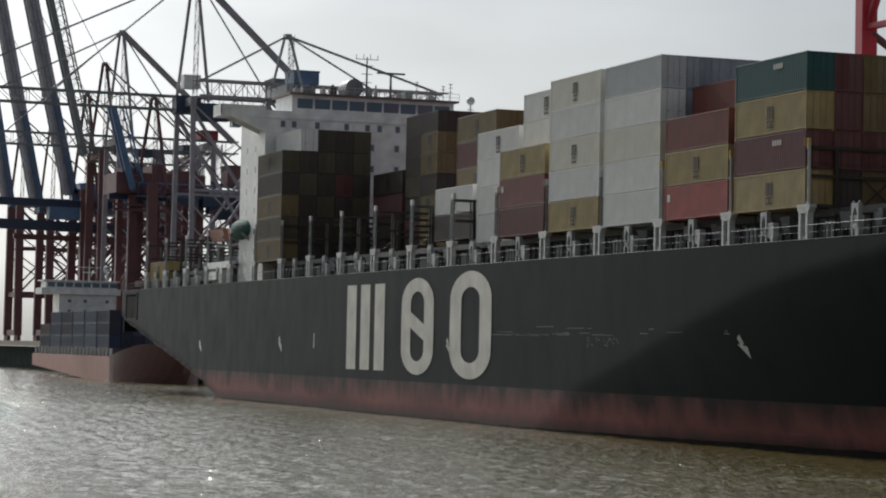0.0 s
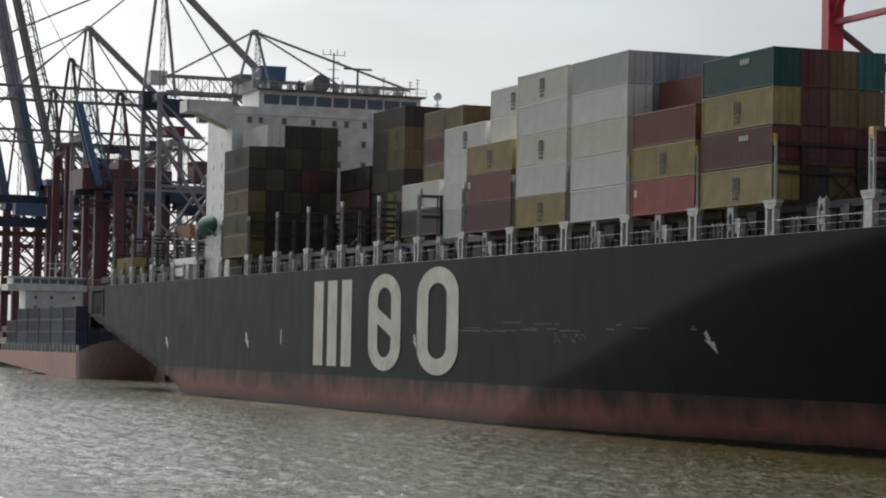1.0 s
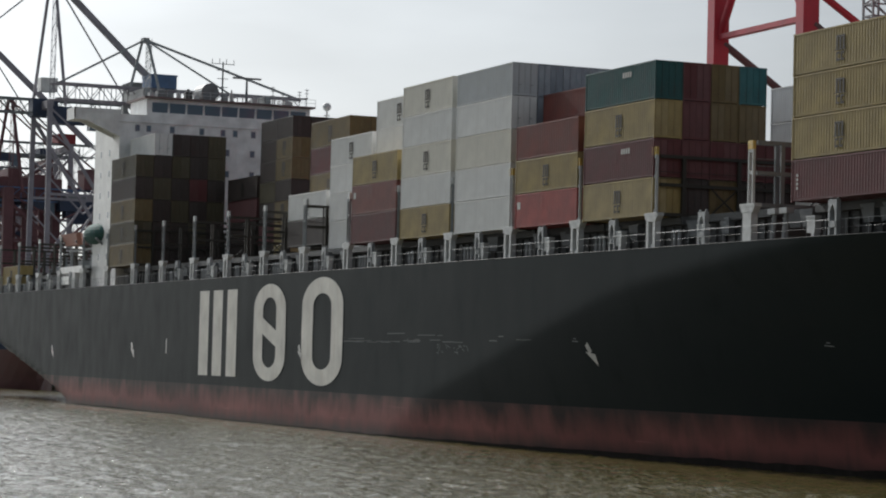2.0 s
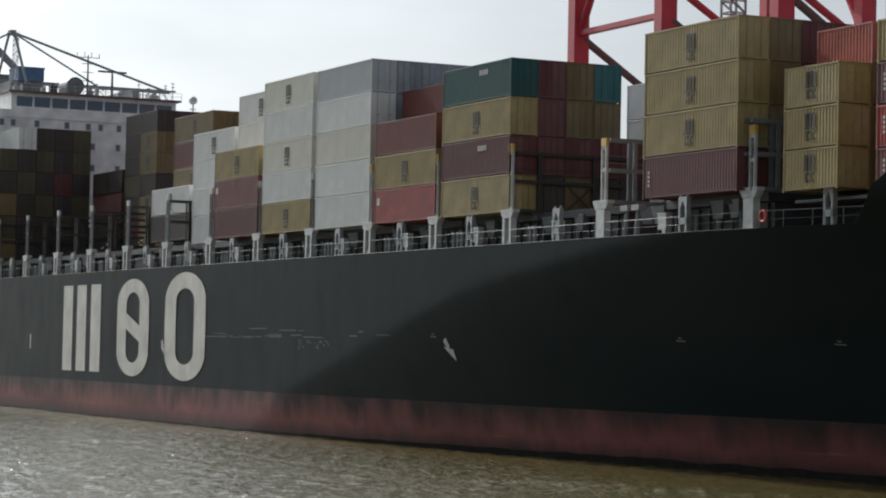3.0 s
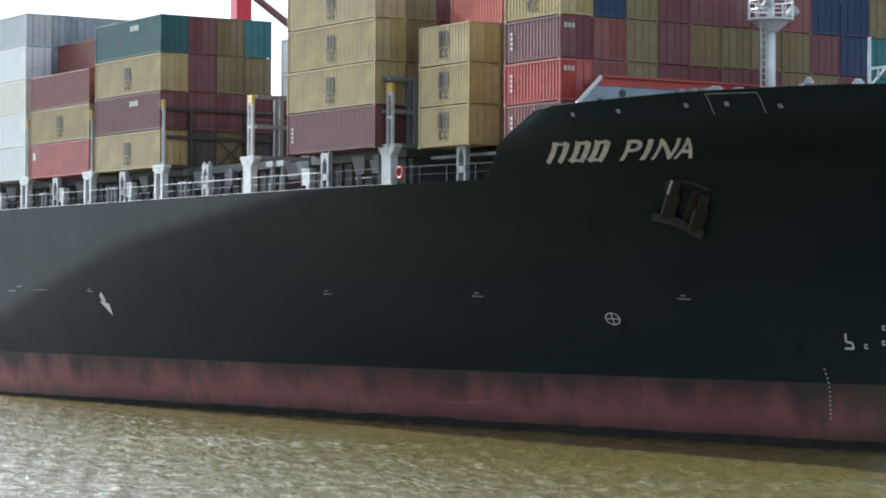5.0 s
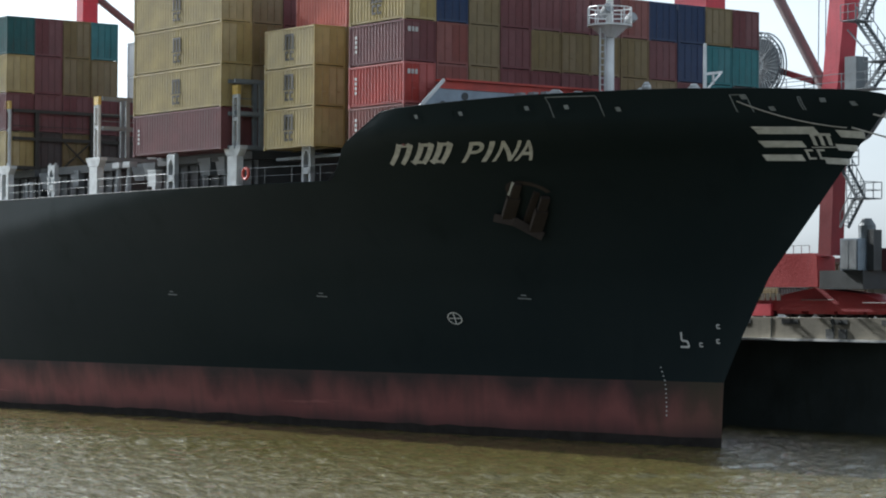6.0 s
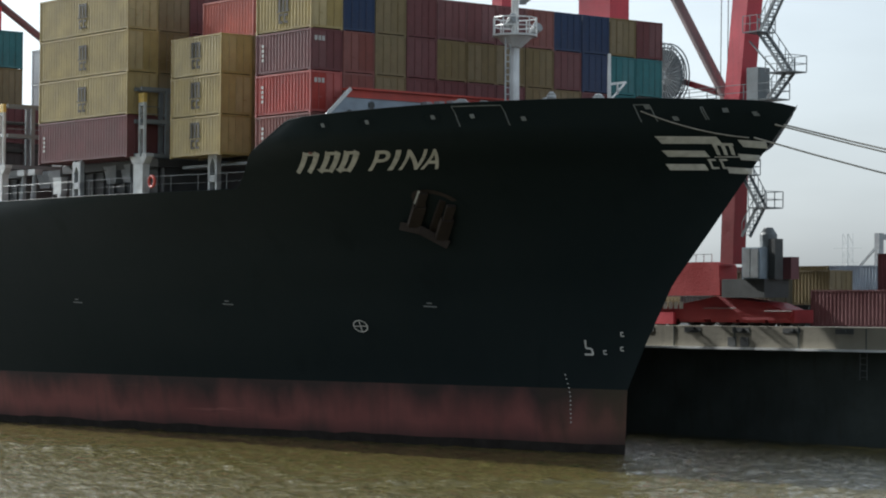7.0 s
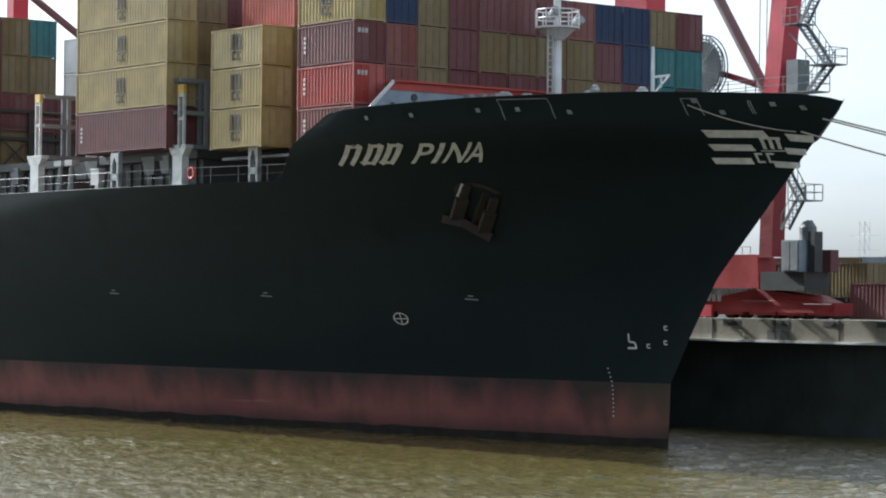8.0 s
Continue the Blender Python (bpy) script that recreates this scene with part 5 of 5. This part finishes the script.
gantry_crane(-490, M_RUSTRED, M_MIDGREY, 56, 80, 70, 6, up=76, hs=0.4, house=M_NAVY, lattice=True, leg=1.6, label="container crane on oxide-red legs, grey lattice boom raised")
gantry_crane(-610, M_RUSTRED, M_BLUE, 50, 76, 60, 8, up=80, lattice=False, leg=2.0, label="container crane on oxide-red legs, blue boom raised")
gantry_crane(-432, M_RUSTRED, M_BLUE, 44, 66, 20, 6, up=75, lattice=True, leg=2.0, house=M_RUSTRED, label="squat oxide-red container crane with a blue trolley")


def red_crane(xa, xb, y=37.5):
    """Waterside face of a bright red crane behind the stacks."""
    c = empty("gantry_crane", "bright red box-section container crane on the quay", "crane", "quay cranes")
    for x in (xa, xb):
        for yy in (y, y + 24):
            part("leg", beam(B(), (x, yy, G + 1.6), (x, yy, 58), 1.45, 1.8), M_RED, c)
        part("side_beam", beam(B(), (x, y, 26), (x, y + 24, 26), 1.2, 1.6), M_RED, c)
        part("side_beam", beam(B(), (x, y, 56), (x, y + 24, 56), 1.2, 1.6), M_RED, c)
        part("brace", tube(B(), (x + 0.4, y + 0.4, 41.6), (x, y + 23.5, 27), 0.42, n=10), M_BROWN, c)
        part("brace", tube(B(), (x + 0.4, y + 23.5, 41), (x, y + 0.6, 55), 0.42, n=10), M_RED, c)
        part("bogie", box(B(), x - 3.2, y - 0.6, G, x + 3.2, y + 0.6, G + 1.7), M_RED, c)
        part("bogie", box(B(), x - 3.2, y + 23.4, G, x + 3.2, y + 24.6, G + 1.7), M_RED, c)
    xm = (xa + xb) / 2
    for yy in (y, y + 24):
        part("cross_beam", beam(B(), (xa, yy, 42.2), (xb, yy, 42.2), 0.8, 0.55), M_RED, c)
        part("cross_beam", beam(B(), (xa, yy, 57), (xb, yy, 57), 1.4, 2.0), M_RED, c)
        part("brace", tube(B(), (xa + 0.5, yy, 42.4), (xm, yy, 56), 0.45, n=10), M_RED, c)
        part("brace", tube(B(), (xb - 0.5, yy, 42.4), (xm, yy, 56), 0.45, n=10), M_RED, c)
        part("sill_beam", beam(B(), (xa, yy, G + 2.4), (xb, yy, G + 2.4), 1.3, 1.7), M_RED, c)
    part("boom", beam(B(), (xm, y - 2, 59.5), (xm, y + 40, 59.5), 2.6, 3.0), M_RED, c)
    part("raised_boom", beam(B(), (xm, y - 2, 60), (xm, y - 14, 112), 2.6, 3.0), M_RED, c)
    part("spreader", truss(B(), (xm + 2.5, y + 12, 41.5), (xm + 2.5, y + 12, 46.5), 1.8, 1.8, 4, 0.2, 0.16), M_GREY, c)
    return c


red_crane(-90.3, -72.4)
red_crane(-51.6, -33.6)

# the crane beside the bow, with its stair tower and cable reel
c = empty("gantry_crane", "bright red container crane with grey stairs beside the bow", "crane", "quay cranes")
yq = 38.0
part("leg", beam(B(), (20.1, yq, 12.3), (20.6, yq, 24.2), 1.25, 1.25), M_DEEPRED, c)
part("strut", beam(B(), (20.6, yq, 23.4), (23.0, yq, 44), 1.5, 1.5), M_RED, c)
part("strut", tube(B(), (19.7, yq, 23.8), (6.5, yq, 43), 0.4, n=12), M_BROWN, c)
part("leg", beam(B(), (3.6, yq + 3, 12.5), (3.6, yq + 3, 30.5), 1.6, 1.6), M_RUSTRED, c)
part("machinery_box", box(B(), 1.2, yq + 2, 30.6, 4.8, yq + 4, 44), M_RED, c)
sb = B()
v0 = [(9.0, 8.35), (26.6, 8.35), (26.9, 8.8), (24.4, 9.55), (19.6, 10.0)]
fa, fb = [sb.verts.new((x, yq - 1.1, z)) for x, z in v0], [sb.verts.new((x, yq + 1.1, z)) for x, z in v0]
sb.faces.new(fa), sb.faces.new(fb[::-1])
for i in range(len(v0)):
    sb.faces.new((fa[i], fa[(i + 1) % len(v0)], fb[(i + 1) % len(v0)], fb[i]))
part("sill_beam", sb, M_DEEPRED, c)
sb = B()
v0 = [(12.2, 10.06), (19.75, 10.06), (19.6, 12.2), (19.2, 12.45), (16.0, 12.45), (13.4, 10.6)]
fa, fb = [sb.verts.new((x, yq - 0.9, z)) for x, z in v0], [sb.verts.new((x, yq + 0.9, z)) for x, z in v0]
sb.faces.new(fa), sb.faces.new(fb[::-1])
for i in range(len(v0)):
    sb.faces.new((fa[i], fa[(i + 1) % len(v0)], fb[(i + 1) % len(v0)], fb[i]))
part("leg_foot", sb, M_CRED, c, "bright red tapered foot of the leg")
for x in (16.4, 17.2, 18.0, 18.8):
    part("rail_post", beam(B(), (x, yq - 0.8, 12.45), (x, yq - 0.8, 13.0), 0.05), M_LIGHT, c)
part("handrail", beam(B(), (16.4, yq - 0.8, 13.0), (18.8, yq - 0.8, 13.0), 0.05), M_LIGHT, c)
for x in (10.5, 13.4, 17.0, 20.2, 23.0, 25.8):
    part("bogie", box(B(), x - 1.25, yq - 1.0, G + 0.25, x + 1.25, yq + 0.9, G + 1.15), M_DEEPRED, c)
    for k in (-0.7, 0.7):
        part("wheel", tube(B(), (x + k, yq - 0.4, G + 0.42), (x + k, yq + 0.4, G + 0.42), 0.42, n=16), M_DARK, c)
for x0, x1, z in ((9.2, 12.4, 8.75), (18.4, 21.6, 9.15), (24.4, 27.0, 8.95)):
    part("grab_rail", tube(B(), (x0, yq - 1.2, z), (x1, yq - 1.2, z), 0.04, n=6), M_BROWN, c)
part("walkway", box(B(), 12.0, yq - 1.5, 10.0, 19.6, yq - 1.1, 10.05), M_DARK, c)
part("end_stop", box(B(), 13.0, yq - 1.3, G + 0.1, 15.4, yq - 1.0, G + 0.95), M_RED, c, "bright red end stop")
mk = B()
for k in range(4):
    box(mk, 14.2 + 0.55 * k, yq - 1.14, 9.1, 14.55 + 0.55 * k, yq - 1.09, 9.6)
part("marking", mk, M_BAR, c)
cab = part("switch_cabinet", box(B(), 22.6, yq - 1.6, 11.2, 24.3, yq + 0.2, 13.4), M_BGREY, c, "pale grey switch cabinet")
part("cabinet_door", box(B(), 22.72, yq - 1.66, 11.3, 23.4, yq - 1.6, 13.3), M_GREY, cab)
part("cabinet_door", box(B(), 23.5, yq - 1.66, 11.3, 24.18, yq - 1.6, 13.3), M_GREY, cab)
part("cable_box", box(B(), 20.4, yq - 1.4, 9.9, 24.6, yq + 1, 11.2), M_DARK, c)
part("winch_house", box(B(), 23.2, yq + 0.4, 11.2, 25.4, yq + 1.2, 12.75), M_RUSTRED, c)
part("switch_cabinet", box(B(), 22.2, yq - 0.8, 23.8, 23.3, yq + 0.4, 26.1), M_MIDGREY, c)
tk = B()
tube(tk, (24.0, yq - 0.4, 13.4), (24.0, yq - 0.4, 14.3), 0.6, 0.6, n=16)
tube(tk, (24.0, yq - 0.4, 14.3), (24.0, yq - 0.4, 14.8), 0.6, 0.3, n=16)
part("grease_tank", tk, M_MIDGREY, c)
part("cable_duct", box(B(), 24.5, yq - 0.9, 11.2, 25.1, yq - 0.1, 14.0), M_DARK, c)


def flight(p, q, w=0.8):
    """A stair flight between two points: stringers, with treads and handrails as parts of their own."""
    p, q = Vector(p), Vector(q)
    bm = beam(B(), p + Vector((0, -w / 2, 0)), q + Vector((0, -w / 2, 0)), 0.07, 0.22)
    fl = part("stair_flight", bm, M_MIDGREY, c, "grey steel stair flight with open treads")
    part("stringer", beam(B(), p + Vector((0, w / 2, 0)), q + Vector((0, w / 2, 0)), 0.07, 0.22), M_MIDGREY, fl)
    for s in (-w / 2, w / 2):
        o = Vector((0, s, 0))
        part("handrail", beam(B(), p + o + Vector((0, 0, 1.0)), q + o + Vector((0, 0, 1.0)), 0.05), M_MIDGREY, fl)
        for k in range(5):
            a = p.lerp(q, k / 4) + o
            part("rail_post", beam(B(), a, a + Vector((0, 0, 1.0)), 0.04), M_MIDGREY, fl)
    n = int((q - p).length / 0.3)
    tread = mesh_of(box(B(), -0.13, -w / 2, -0.02, 0.13, w / 2, 0.02), "tread", M_MIDGREY)
    for k in range(n):
        shared("tread", tread, fl, Matrix.Translation(p.lerp(q, (k + 0.5) / n)))


def landing(x0, x1, z, y0=yq - 1.6, y1=yq + 0.2):
    part("landing", box(B(), x0, y0, z - 0.08, x1, y1, z), M_MIDGREY, c)
    for x in (x0, (x0 + x1) / 2, x1):
        for y in (y0, y1):
            part("rail_post", beam(B(), (x, y, z), (x, y, z + 1.1), 0.05), M_MIDGREY, c)
    for h in (0.55, 1.1):
        part("rail_bar", beam(B(), (x0, y0, z + h), (x1, y0, z + h), 0.045), M_MIDGREY, c)
        part("rail_bar", beam(B(), (x1, y0, z + h), (x1, y1, z + h), 0.045), M_MIDGREY, c)
        part("rail_bar", beam(B(), (x0, y1, z + h), (x1, y1, z + h), 0.045), M_MIDGREY, c)


for x0, z0, x1, z1 in ((22.0, 14.2, 23.4, 16.2), (23.6, 16.2, 22.0, 18.5), (24.4, 23.8, 26.2, 25.5), (26.0, 25.6, 23.5, 28.5), (23.7, 28.6, 25.6, 31.5), (25.6, 31.6, 23.6, 34.4)):
    flight((x0, yq - 0.6, z0), (x1, yq - 0.6, z1))
for x0, x1, z in ((23.2, 24.8, 16.2), (21.3, 22.6, 18.6), (24.8, 27.0, 25.55), (22.6, 24.0, 28.55), (25.2, 26.9, 31.6), (20.0, 25.4, 23.75), (14.5, 20.0, 23.75)):
    landing(x0, x1, z)
part("landing_brace", beam(B(), (22.3, yq - 0.6, 28.0), (25.0, yq - 0.6, 25.5), 0.09), M_MIDGREY, c)
rl = B()
for k in range(40):
    a, b = 2 * math.pi * k / 40, 2 * math.pi * (k + 1) / 40
    for r in (2.45, 2.15):
        for y in (-0.25, 0.25):
            tube(rl, (r * math.cos(a), y, r * math.sin(a)), (r * math.cos(b), y, r * math.sin(b)), 0.06, n=5, caps=False)
    tube(rl, (2.15 * math.cos(a), -0.25, 2.15 * math.sin(a)), (2.45 * math.cos(a), -0.25, 2.45 * math.sin(a)), 0.05, n=4)
    tube(rl, (0.3 * math.cos(a), -0.2, 0.3 * math.sin(a)), (2.15 * math.cos(a), -0.25, 2.15 * math.sin(a)), 0.035, n=4)
tube(rl, (0, -0.1, 0), (0, 0.1, 0), 2.0, n=32)
reel = part("cable_reel", rl, M_MIDGREY, c, "large spoked cable reel")
reel.location = (12.9, yq, 26.2)
part("reel_bracket", beam(B(), (12.9, yq + 0.6, 26.2), (20.5, yq + 0.6, 24.0), 0.4), M_DEEPRED, c)
for k, x in enumerate((17.3, 18.0, 18.8)):
    part("hoist_rope", tube(B(), (x, yq + 1.5, 24), (x + 0.2, yq + 1.5, 44), 0.035, n=5), M_DARK, c)

# ---- boxes and equipment on the quay ----
rq = random.Random(9)
QG = "containers on the quay"
for x, y, z, col, n40 in ((23.9, 42, G, "maroon", 1), (36.4, 42, G, "maroon", 1), (48.9, 42, G, "brick", 1), (36.2, 50, G + 2.6, "brown", 1), (36.2, 50, G, "brown", 1),
                          (26.6, 46, G + 2.63, "maroon", 1), (26.6, 46, G, "brown", 1), (48.5, 50, G, "maroon", 1), (48.5, 50, G + 2.6, "ochre", 1), (60.9, 50, G, "blue", 1), (61.4, 42, G, "maroon", 1), (73.9, 42, G, "brick", 1)):
    container(x, y, z, L40 if n40 else L20, STD, col, "", QG)
for x, y, z, col in ((14.7, 41.0, 9.3, "olive"), (14.2, 48.0, 9.45, "ochre")):
    bm = B()                                         # trailer under a box: two rails, a bolster and a bogie
    for dy in (0.5, 1.7):
        box(bm, x - 0.2, y + dy, z - 0.45, x + L20 + 0.2, y + dy + 0.2, z - 0.01)
    for k in range(4):
        box(bm, x + 0.2 + 1.8 * k, y + 0.05, z - 0.3, x + 0.4 + 1.8 * k, y + CW - 0.05, z - 0.12)
    tr_ = tagged(part("trailer", bm, M_DARK), "dark steel container trailer parked on the quay", "trailer", "trailers on the quay")
    for k in range(3):
        part("axle", tube(B(), (x + 0.9 + 1.3 * k, y + 0.1, G + 0.5), (x + 0.9 + 1.3 * k, y + CW - 0.1, G + 0.5), 0.5, n=16), M_DARK, tr_)
    part("landing_leg", box(B(), x + L20 - 0.8, y + 0.5, G, x + L20 - 0.6, y + 0.7, z - 0.45), M_DARK, tr_)
    part("landing_leg", box(B(), x + L20 - 0.8, y + 1.7, G, x + L20 - 0.6, y + 1.9, z - 0.45), M_DARK, tr_)
    container(x, y, z, L20, STD, col, "", QG)
far_boxes = []
for x, z, n40, col in ((-22.5, 0, 1, "brown"), (-22.5, 2.6, 1, "maroon"), (-10.0, 0, 0, "brown"), (-10.0, 2.6, 0, "ochre"), (-3.7, 0, 0, "maroon"), (-3.7, 2.6, 0, "steel"), (2.7, 0, 1, "maroon"), (2.7, 2.6, 1, "brown"), (15.2, 0, 1, "brick"), (15.2, 2.6, 1, "maroon")):
    container(x, 74, G + z, L40 if n40 else L20, STD, col, "", QG)
for k in range(26):
    x, y = -70 + 12.6 * (k % 13), 84 + 12 * (k // 13)
    for j in range(rq.choice((1, 1, 2))):
        far_boxes.append((x, y, G + 2.62 * j, rq.randrange(6)))
bm = B()
for x, y, z, mi in far_boxes:
    box(bm, x, y, z, x + L40, y + CW, z + STD, mi)
    for k in range(24):
        box(bm, x + 0.2 + 0.5 * k, y - 0.03, z + 0.15, x + 0.42 + 0.5 * k, y, z + STD - 0.12, mi)
tagged(part("far_containers", bm, [BOXMAT[k] for k in ("maroon", "ochre", "brown", "blue", "grey", "brick")]), "distant rows of stacked containers on the terminal", "containers", kind="stuff")
yard = empty("yard_gantry", "grey and blue yard gantry far back on the terminal", "crane")
for x in (-36.8, -19):
    for y in (118, 132):
        part("leg", beam(B(), (x, y, G), (x, y, 17.8), 0.7), M_GREY, yard)
    part("top_beam", beam(B(), (x, 118, 17.4), (x, 132, 17.4), 0.6), M_GREY, yard)
part("girder", beam(B(), (-39, 125, 14.0), (-12, 125, 14.0), 2.0, 1.0), M_BLUE, yard)
part("brace", beam(B(), (-36.8, 118, 16.6), (-40.5, 118, 13.4), 0.22), M_GREY, yard)
bm = B()
truss(bm, (0, 0, G), (0, 0, 26), 1.5, 1.5, 9, 0.07, 0.045)
for z in (20, 23):
    beam(bm, (-4, 0, z), (4, 0, z), 0.07)
tagged(part("power_pylon", bm, M_LIGHT), "thin lattice power pylon far behind the terminal", "pylon").location = (-206, 300, 0)
bm = B()
for k in range(60):
    x = -1200 + 30 * k + rq.uniform(-8, 8)
    h = rq.uniform(9.5, 12.5)
    box(bm, x, 420 + rq.uniform(0, 40), G, x + rq.uniform(14, 30), 480, h)
tagged(part("terminal_sheds", bm, M_MIDGREY), "low grey sheds and stacks in the distance", "sheds", kind="stuff")
for x in (36, 47, 58, 70, 95, 118):
    bm = B()
    tube(bm, (0, 0, G), (0, 0, G + 0.55), 0.28, 0.22, n=12)
    tube(bm, (0, 0, G + 0.55), (0, 0, G + 0.72), 0.4, 0.34, n=12)
    tagged(part("bollard", bm, M_DARK), "dark iron mooring bollard on the quay edge", "bollard", "bollards").location = (x, 37, 0)
for x in (23.4, 24.6):
    bm = B()
    box(bm, x, QY + 0.2, 6.5, x + 0.75, QY + 0.32, 7.15)
    part("drain_opening", bm, M_DARK, quay)
bm = B()
for k in range(4):
    tube(bm, (33.6, QY + 2.38, 4.6 + 0.42 * k), (34.2, QY + 2.38, 4.6 + 0.42 * k), 0.03, n=5)
for x in (33.6, 34.2):
    tube(bm, (x, QY + 2.38, 4.4), (x, QY + 2.38, 6.2), 0.04, n=5)
part("quay_ladder", bm, M_MIDGREY, quay)

# machinery and beams of the cranes beyond the stern
c = empty("gantry_crane", "low oxide-red crane portal with navy trolley and girders", "crane", "quay cranes")
for y in (35.4, 44.5, 51.6):
    part("leg", beam(B(), (-434, y, G), (-434, y, 43), 1.7, 1.9), M_RUSTRED, c)
    part("leg", beam(B(), (-448, y, G), (-448, y, 43), 1.2, 1.4), M_RUSTRED, c)
part("machinery_house", box(B(), -446, 31.0, 43.2, -432, 52.5, 48.0), M_RUSTRED, c, "oxide-red machinery house")
for y0, y1, z0, z1 in ((33, 37.5, 48.0, 49.2), (40, 43, 48.0, 50.2), (45, 51, 48.0, 49.0)):
    part("roof_hatch", box(B(), -444, y0, z0, -434, y1, z1), M_RUSTRED, c)
for z in (40.4, 39.2):
    part("cross_beam", beam(B(), (-432.5, 30.5, z), (-432.5, 46, z), 0.8, 0.55), M_RUSTRED, c)
part("girder", beam(B(), (-436, 30, 42.4), (-436, 66, 42.4), 1.6, 1.3), M_NAVY, c)
part("canopy", box(B(), -434, 53.0, 43.3, -429, 61.6, 44.6), M_MIDGREY, c)
tr = box(B(), -434, 51.4, 40.4, -429, 61.8, 43.2)
box(tr, -433.4, 53, 38.9, -429.6, 60.6, 40.4)
box(tr, -433, 55, 37.6, -430, 58.4, 38.9)
part("trolley", tr, M_NAVY, c, "navy blue trolley")
part("cross_beam", beam(B(), (-433, 54, 46.4), (-433, 70, 43.6), 0.6, 0.5), M_RUSTRED, c)
c = empty("gantry_crane", "oxide-red crane with long navy girders over the water", "crane", "quay cranes")
part("girder", beam(B(), (-505, 8, 44.4), (-505, 44, 43.9), 1.8, 2.0), M_NAVY, c)
part("girder", beam(B(), (-505, 8, 38.5), (-505, 60, 37.6), 2.2, 2.6), M_NAVY, c)
part("girder", beam(B(), (-507, 20, 35.2), (-507, 60, 35.0), 1.4, 1.4), M_RUSTRED, c)
part("driver_cab", box(B(), -503, 28, 39.8, -500, 36, 43.0), M_BLUE, c)
for y in (38, 47, 57):
    part("leg", beam(B(), (-506, y, G), (-506, y, 46), 1.5, 1.7), M_RUSTRED, c)
for a, b in ((38, 47), (47, 57), (57, 47)):
    part("brace", beam(B(), (-506, a, 20), (-506, b, 35), 0.8, 0.8), M_RUSTRED, c)

# ---- the feeder ship astern ----
feeder = empty("feeder_ship", "small orange-hulled feeder ship with white house, moored astern", "ship")
fx0, fx1, fx2 = -441.0, -354.0, -318.0
bm, rows = B(), []
for x in [fx0 + (fx1 - fx0) * k / 6 for k in range(7)] + [fx1 + (fx2 - fx1) * k / 12 for k in range(1, 13)]:
    u = max(0.0, (x - fx1) / (fx2 - fx1))
    col = []
    for z in (-2, 0, 2.2, 5.0, 7.6):                  # the counter rises towards the stern
        z = max(z, 2.3 * (1 - (x - fx0) / 66)) if z < 3 else z
        if z > 5.1:
            z = 5.0001 + 2.6 * min(1.0, u * 2.2)
        h = 9.5 * max(0.0, 1 - max(0.0, u * (1.35 - 0.04 * z)) ** 1.8)
        col.append(bm.verts.new((x, 23.5 - h, z)))
    rows.append(col)
# bow faces take the maroon that has the flare's shade in it
for i, (a, b) in enumerate(zip(rows, rows[1:])):
    for j in range(4):
        bm.faces.new((a[j], b[j], b[j + 1], a[j + 1])).material_index = 1 if i >= 6 else 0
far = [bm.verts.new((v.co.x, 47 - v.co.y, v.co.z)) for col in rows for v in (col[-1],)]
for (a, b), (p, q) in zip(zip(rows, rows[1:]), zip(far, far[1:])):
    bm.faces.new((a[-1], b[-1], q, p))
part("hull", bm, [M_ORANGE, M_FBOW], feeder, "faded orange-red steel hull")
bm = B()
box(bm, -440.6, 18.5, 5.0, -433, 32, 18.9)
fh = part("deckhouse", bm, M_WHITE, feeder, "white deckhouse with wide bridge wings")
bm = B()
box(bm, -440.4, 14.2, 18.9, -432.2, 32.8, 20.3)
box(bm, -440, 15.4, 20.3, -433.4, 32.2, 21.9)
box(bm, -440.4, 14.6, 21.9, -432.6, 32.6, 22.2)
part("bridge", bm, M_WHITE, fh)
for y in [15.6 + 2.1 * k for k in range(8)]:
    part("window", box(B(), -433.5, y + 0.2, 20.6, -433.35, y + 1.9, 21.6), M_GLASS, fh)
for y in (20.5, 24.2, 29.4):
    for z in (14.6, 17.0):
        part("window", box(B(), -433.2, y, z, -432.97, y + 0.8, z + 0.7), M_GLASS, fh)
bm = B()
tube(bm, (-436, 26, 22.2), (-436, 26, 27.5), 0.25, 0.12)
beam(bm, (-436, 23.5, 25.4), (-436, 28.5, 25.4), 0.2)
beam(bm, (-436, 24.5, 24.2), (-436, 27.5, 24.2), 0.3)
tube(bm, (-435, 30, 22.2), (-435, 30, 24.6), 0.3, 0.25)
bmesh.ops.create_uvsphere(bm, u_segments=12, v_segments=8, radius=0.9, matrix=Matrix.Translation((-435, 30, 25.0)))
part("mast", bm, M_LIGHT, feeder)
cell = mesh_of(box(B(), 0, 14.1, 5.0, 0.45, 14.5, 6.6), "cell_post", M_LIGHT)
for k in range(22):
    shared("cell_post", cell, feeder, pose(-438 + 4.0 * k, 0, 0))
COLS = ("brown", "blue", "navy", "slate", "slate", "navy")
for i, x in enumerate((-434.8, -422, -409, -396, -383, -370)):
    for r in (range(7) if i == 5 else (0, 1)):
        for j in range(2 if i == 0 else (4 if i == 5 and r > 2 else 3)):
            col = "maroon" if j == 3 else (COLS[i] if (r + j) % 3 else rq.choice(("navy", "blue", "slate")))
            container(x, 14.6 + 2.55 * r, 6.62 + 2.62 * j, L40, STD, col, "", "containers on the feeder ship")
part("hatch_cover", box(B(), -436, 14.6, 5.01, -356, 32.4, 6.6), M_DARK, feeder)


def motions():
    """The only thing that moves is the camera."""
    return None


motions()
